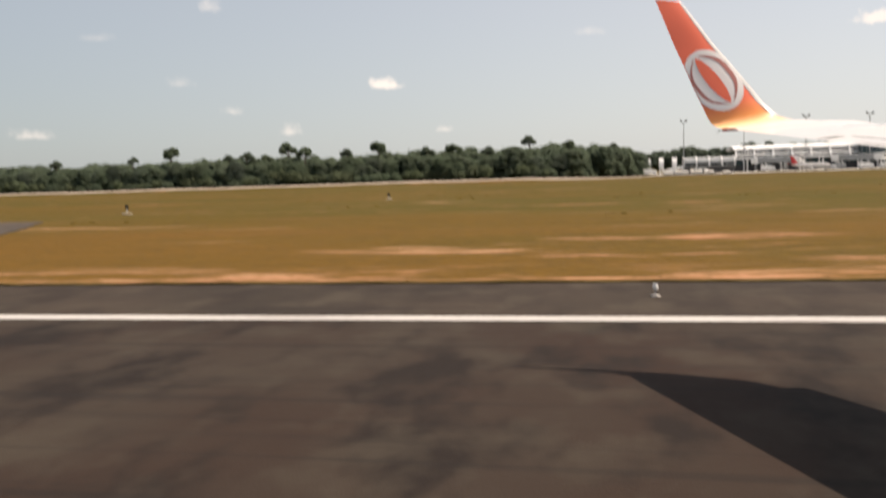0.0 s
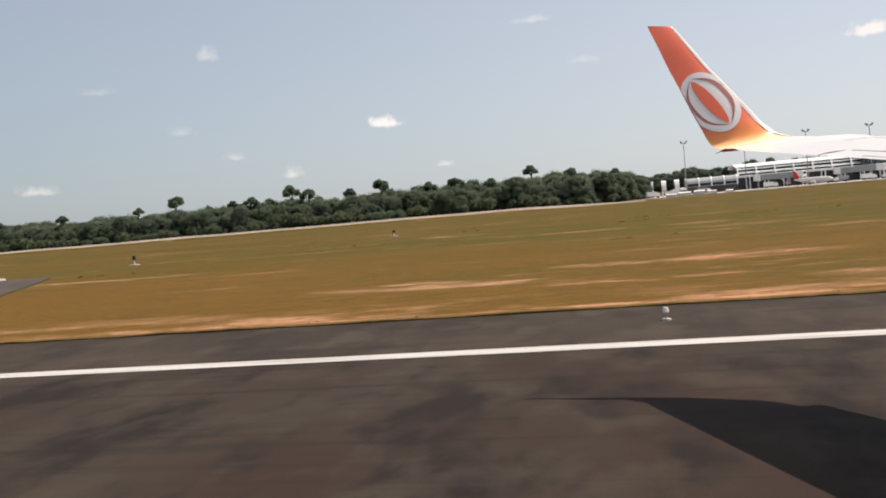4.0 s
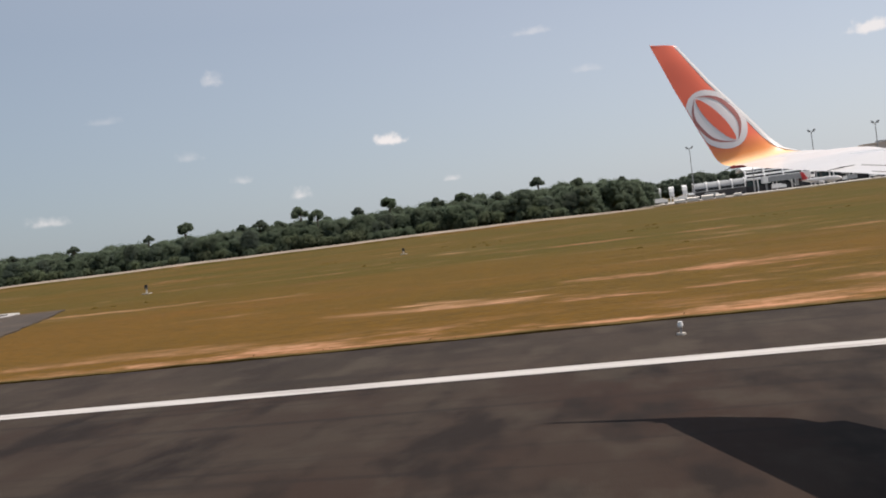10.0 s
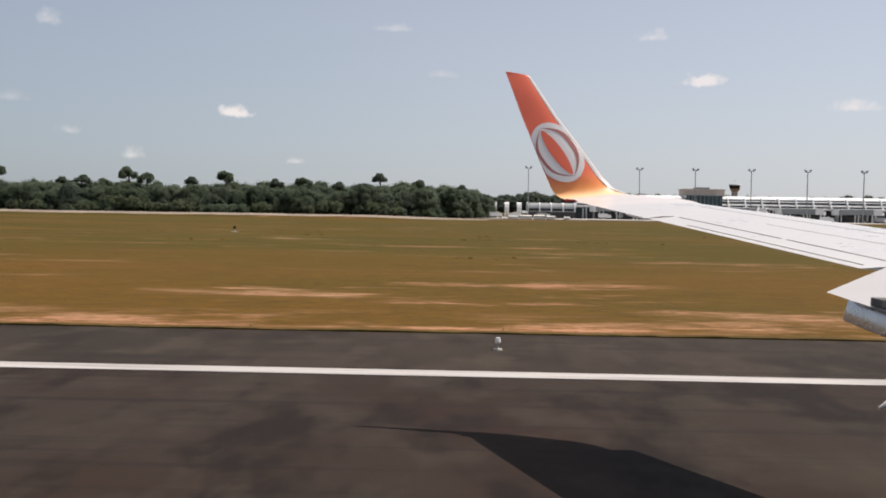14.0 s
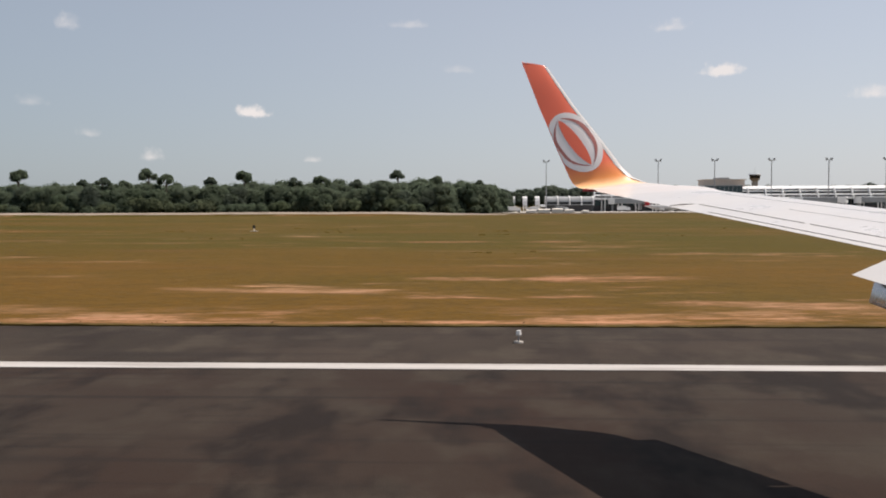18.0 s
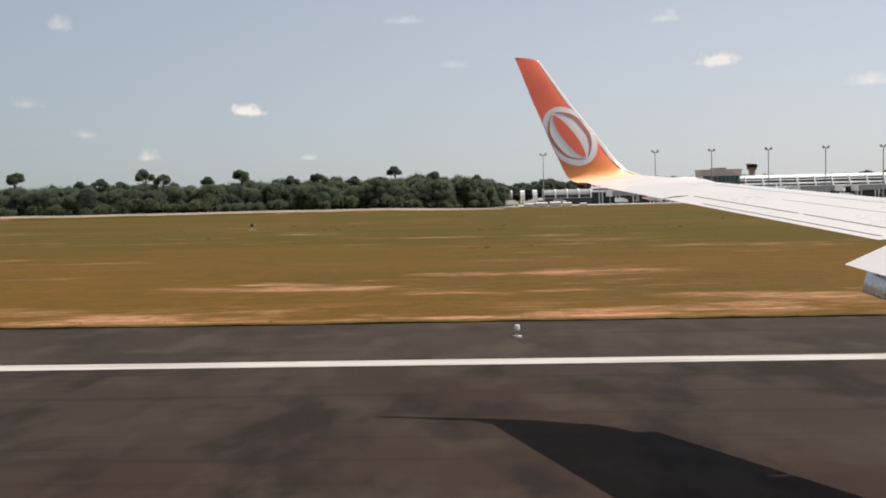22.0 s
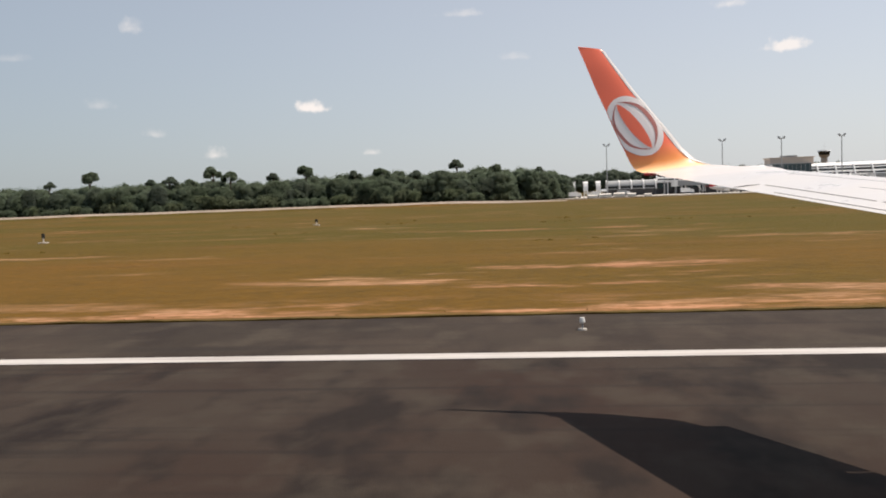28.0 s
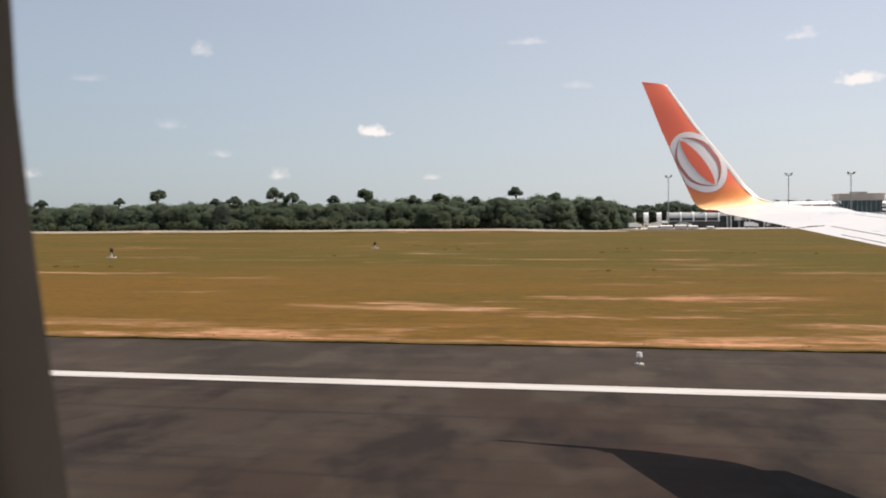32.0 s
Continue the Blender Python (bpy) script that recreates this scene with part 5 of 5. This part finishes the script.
def drain_slab(x, y, w, d):
    s = tagged(empty("drain_slab", x, y, -0.08), "pale concrete drain cover set in the grass", "drain cover", "drain covers")
    part("kerb", box(bmesh.new(), 0, w, 0, d, 0, 0.13, 0.02), CONCRETE, s)
    part("lid", box(bmesh.new(), 0.15, w - 0.15, 0.15, d - 0.15, 0.13, 0.17, 0.01), TARP, s)


drain_slab(-41, 29.5, 2.0, 1.0)


def marker_post(x, y, h):
    p = tagged(empty("marker_post", x, y, -0.1), "small dark marker post in the grass", "marker post", "marker posts")
    part("post", box(bmesh.new(), -0.06, 0.06, -0.06, 0.06, 0, h * 0.6, 0.01), TARP, p)
    part("panel", box(bmesh.new(), -0.2, 0.2, -0.05, 0.05, h * 0.5, h, 0.02), BLACK, p)
    part("footing", box(bmesh.new(), -0.5, 0.5, -0.4, 0.4, 0, 0.14, 0.03), CONCRETE, p)


for x, y, h in ((-60, 95, 1.2), (-36, 130, 1.0), (-105, 120, 1.3), (46, 105, 1.1)):
    marker_post(x, y, h)


def wind_circle(x, y):
    c = tagged(empty("wind_circle", x, y, 0.0), "white painted circle round the windsock in the grass", "ground marking")
    bm = bmesh.new()
    n = 72
    rows = []
    for i in range(n + 1):
        a = 2 * math.pi * i / n
        rows.append([(math.cos(a) * r, math.sin(a) * r, z) for r, z in ((5.9, -0.15), (7.0, -0.15), (7.0, 0.10), (5.9, 0.10))])
    part("painted_ring", loft(rows, False), PAINT, c)
    w = tagged(empty("windsock", x + 1.0, y + 3.0, -0.1), "yellow-green windsock on a thin mast", "windsock")
    part("mast", rod(bmesh.new(), (0, 0, 0), (0, 0, 6.0), 0.09, 0.05, 10), STEEL, w)
    rows = []
    for i in range(7):
        s = i / 6
        r = 0.45 - 0.24 * s
        px, pz = -2.9 * s, 5.8 - 1.0 * s * s
        rows.append([(px, r * math.cos(2 * math.pi * k / 14), pz + r * math.sin(2 * math.pi * k / 14)) for k in range(14)])
    part("sock", loft(rows, False), YELLOW_CLOTH, w, "", True)
    part("hoop", rod(bmesh.new(), (-0.04, 0, 5.8), (0.04, 0, 5.8), 0.47, 0.47, 16), STEEL, w)


wind_circle(-72, 76)
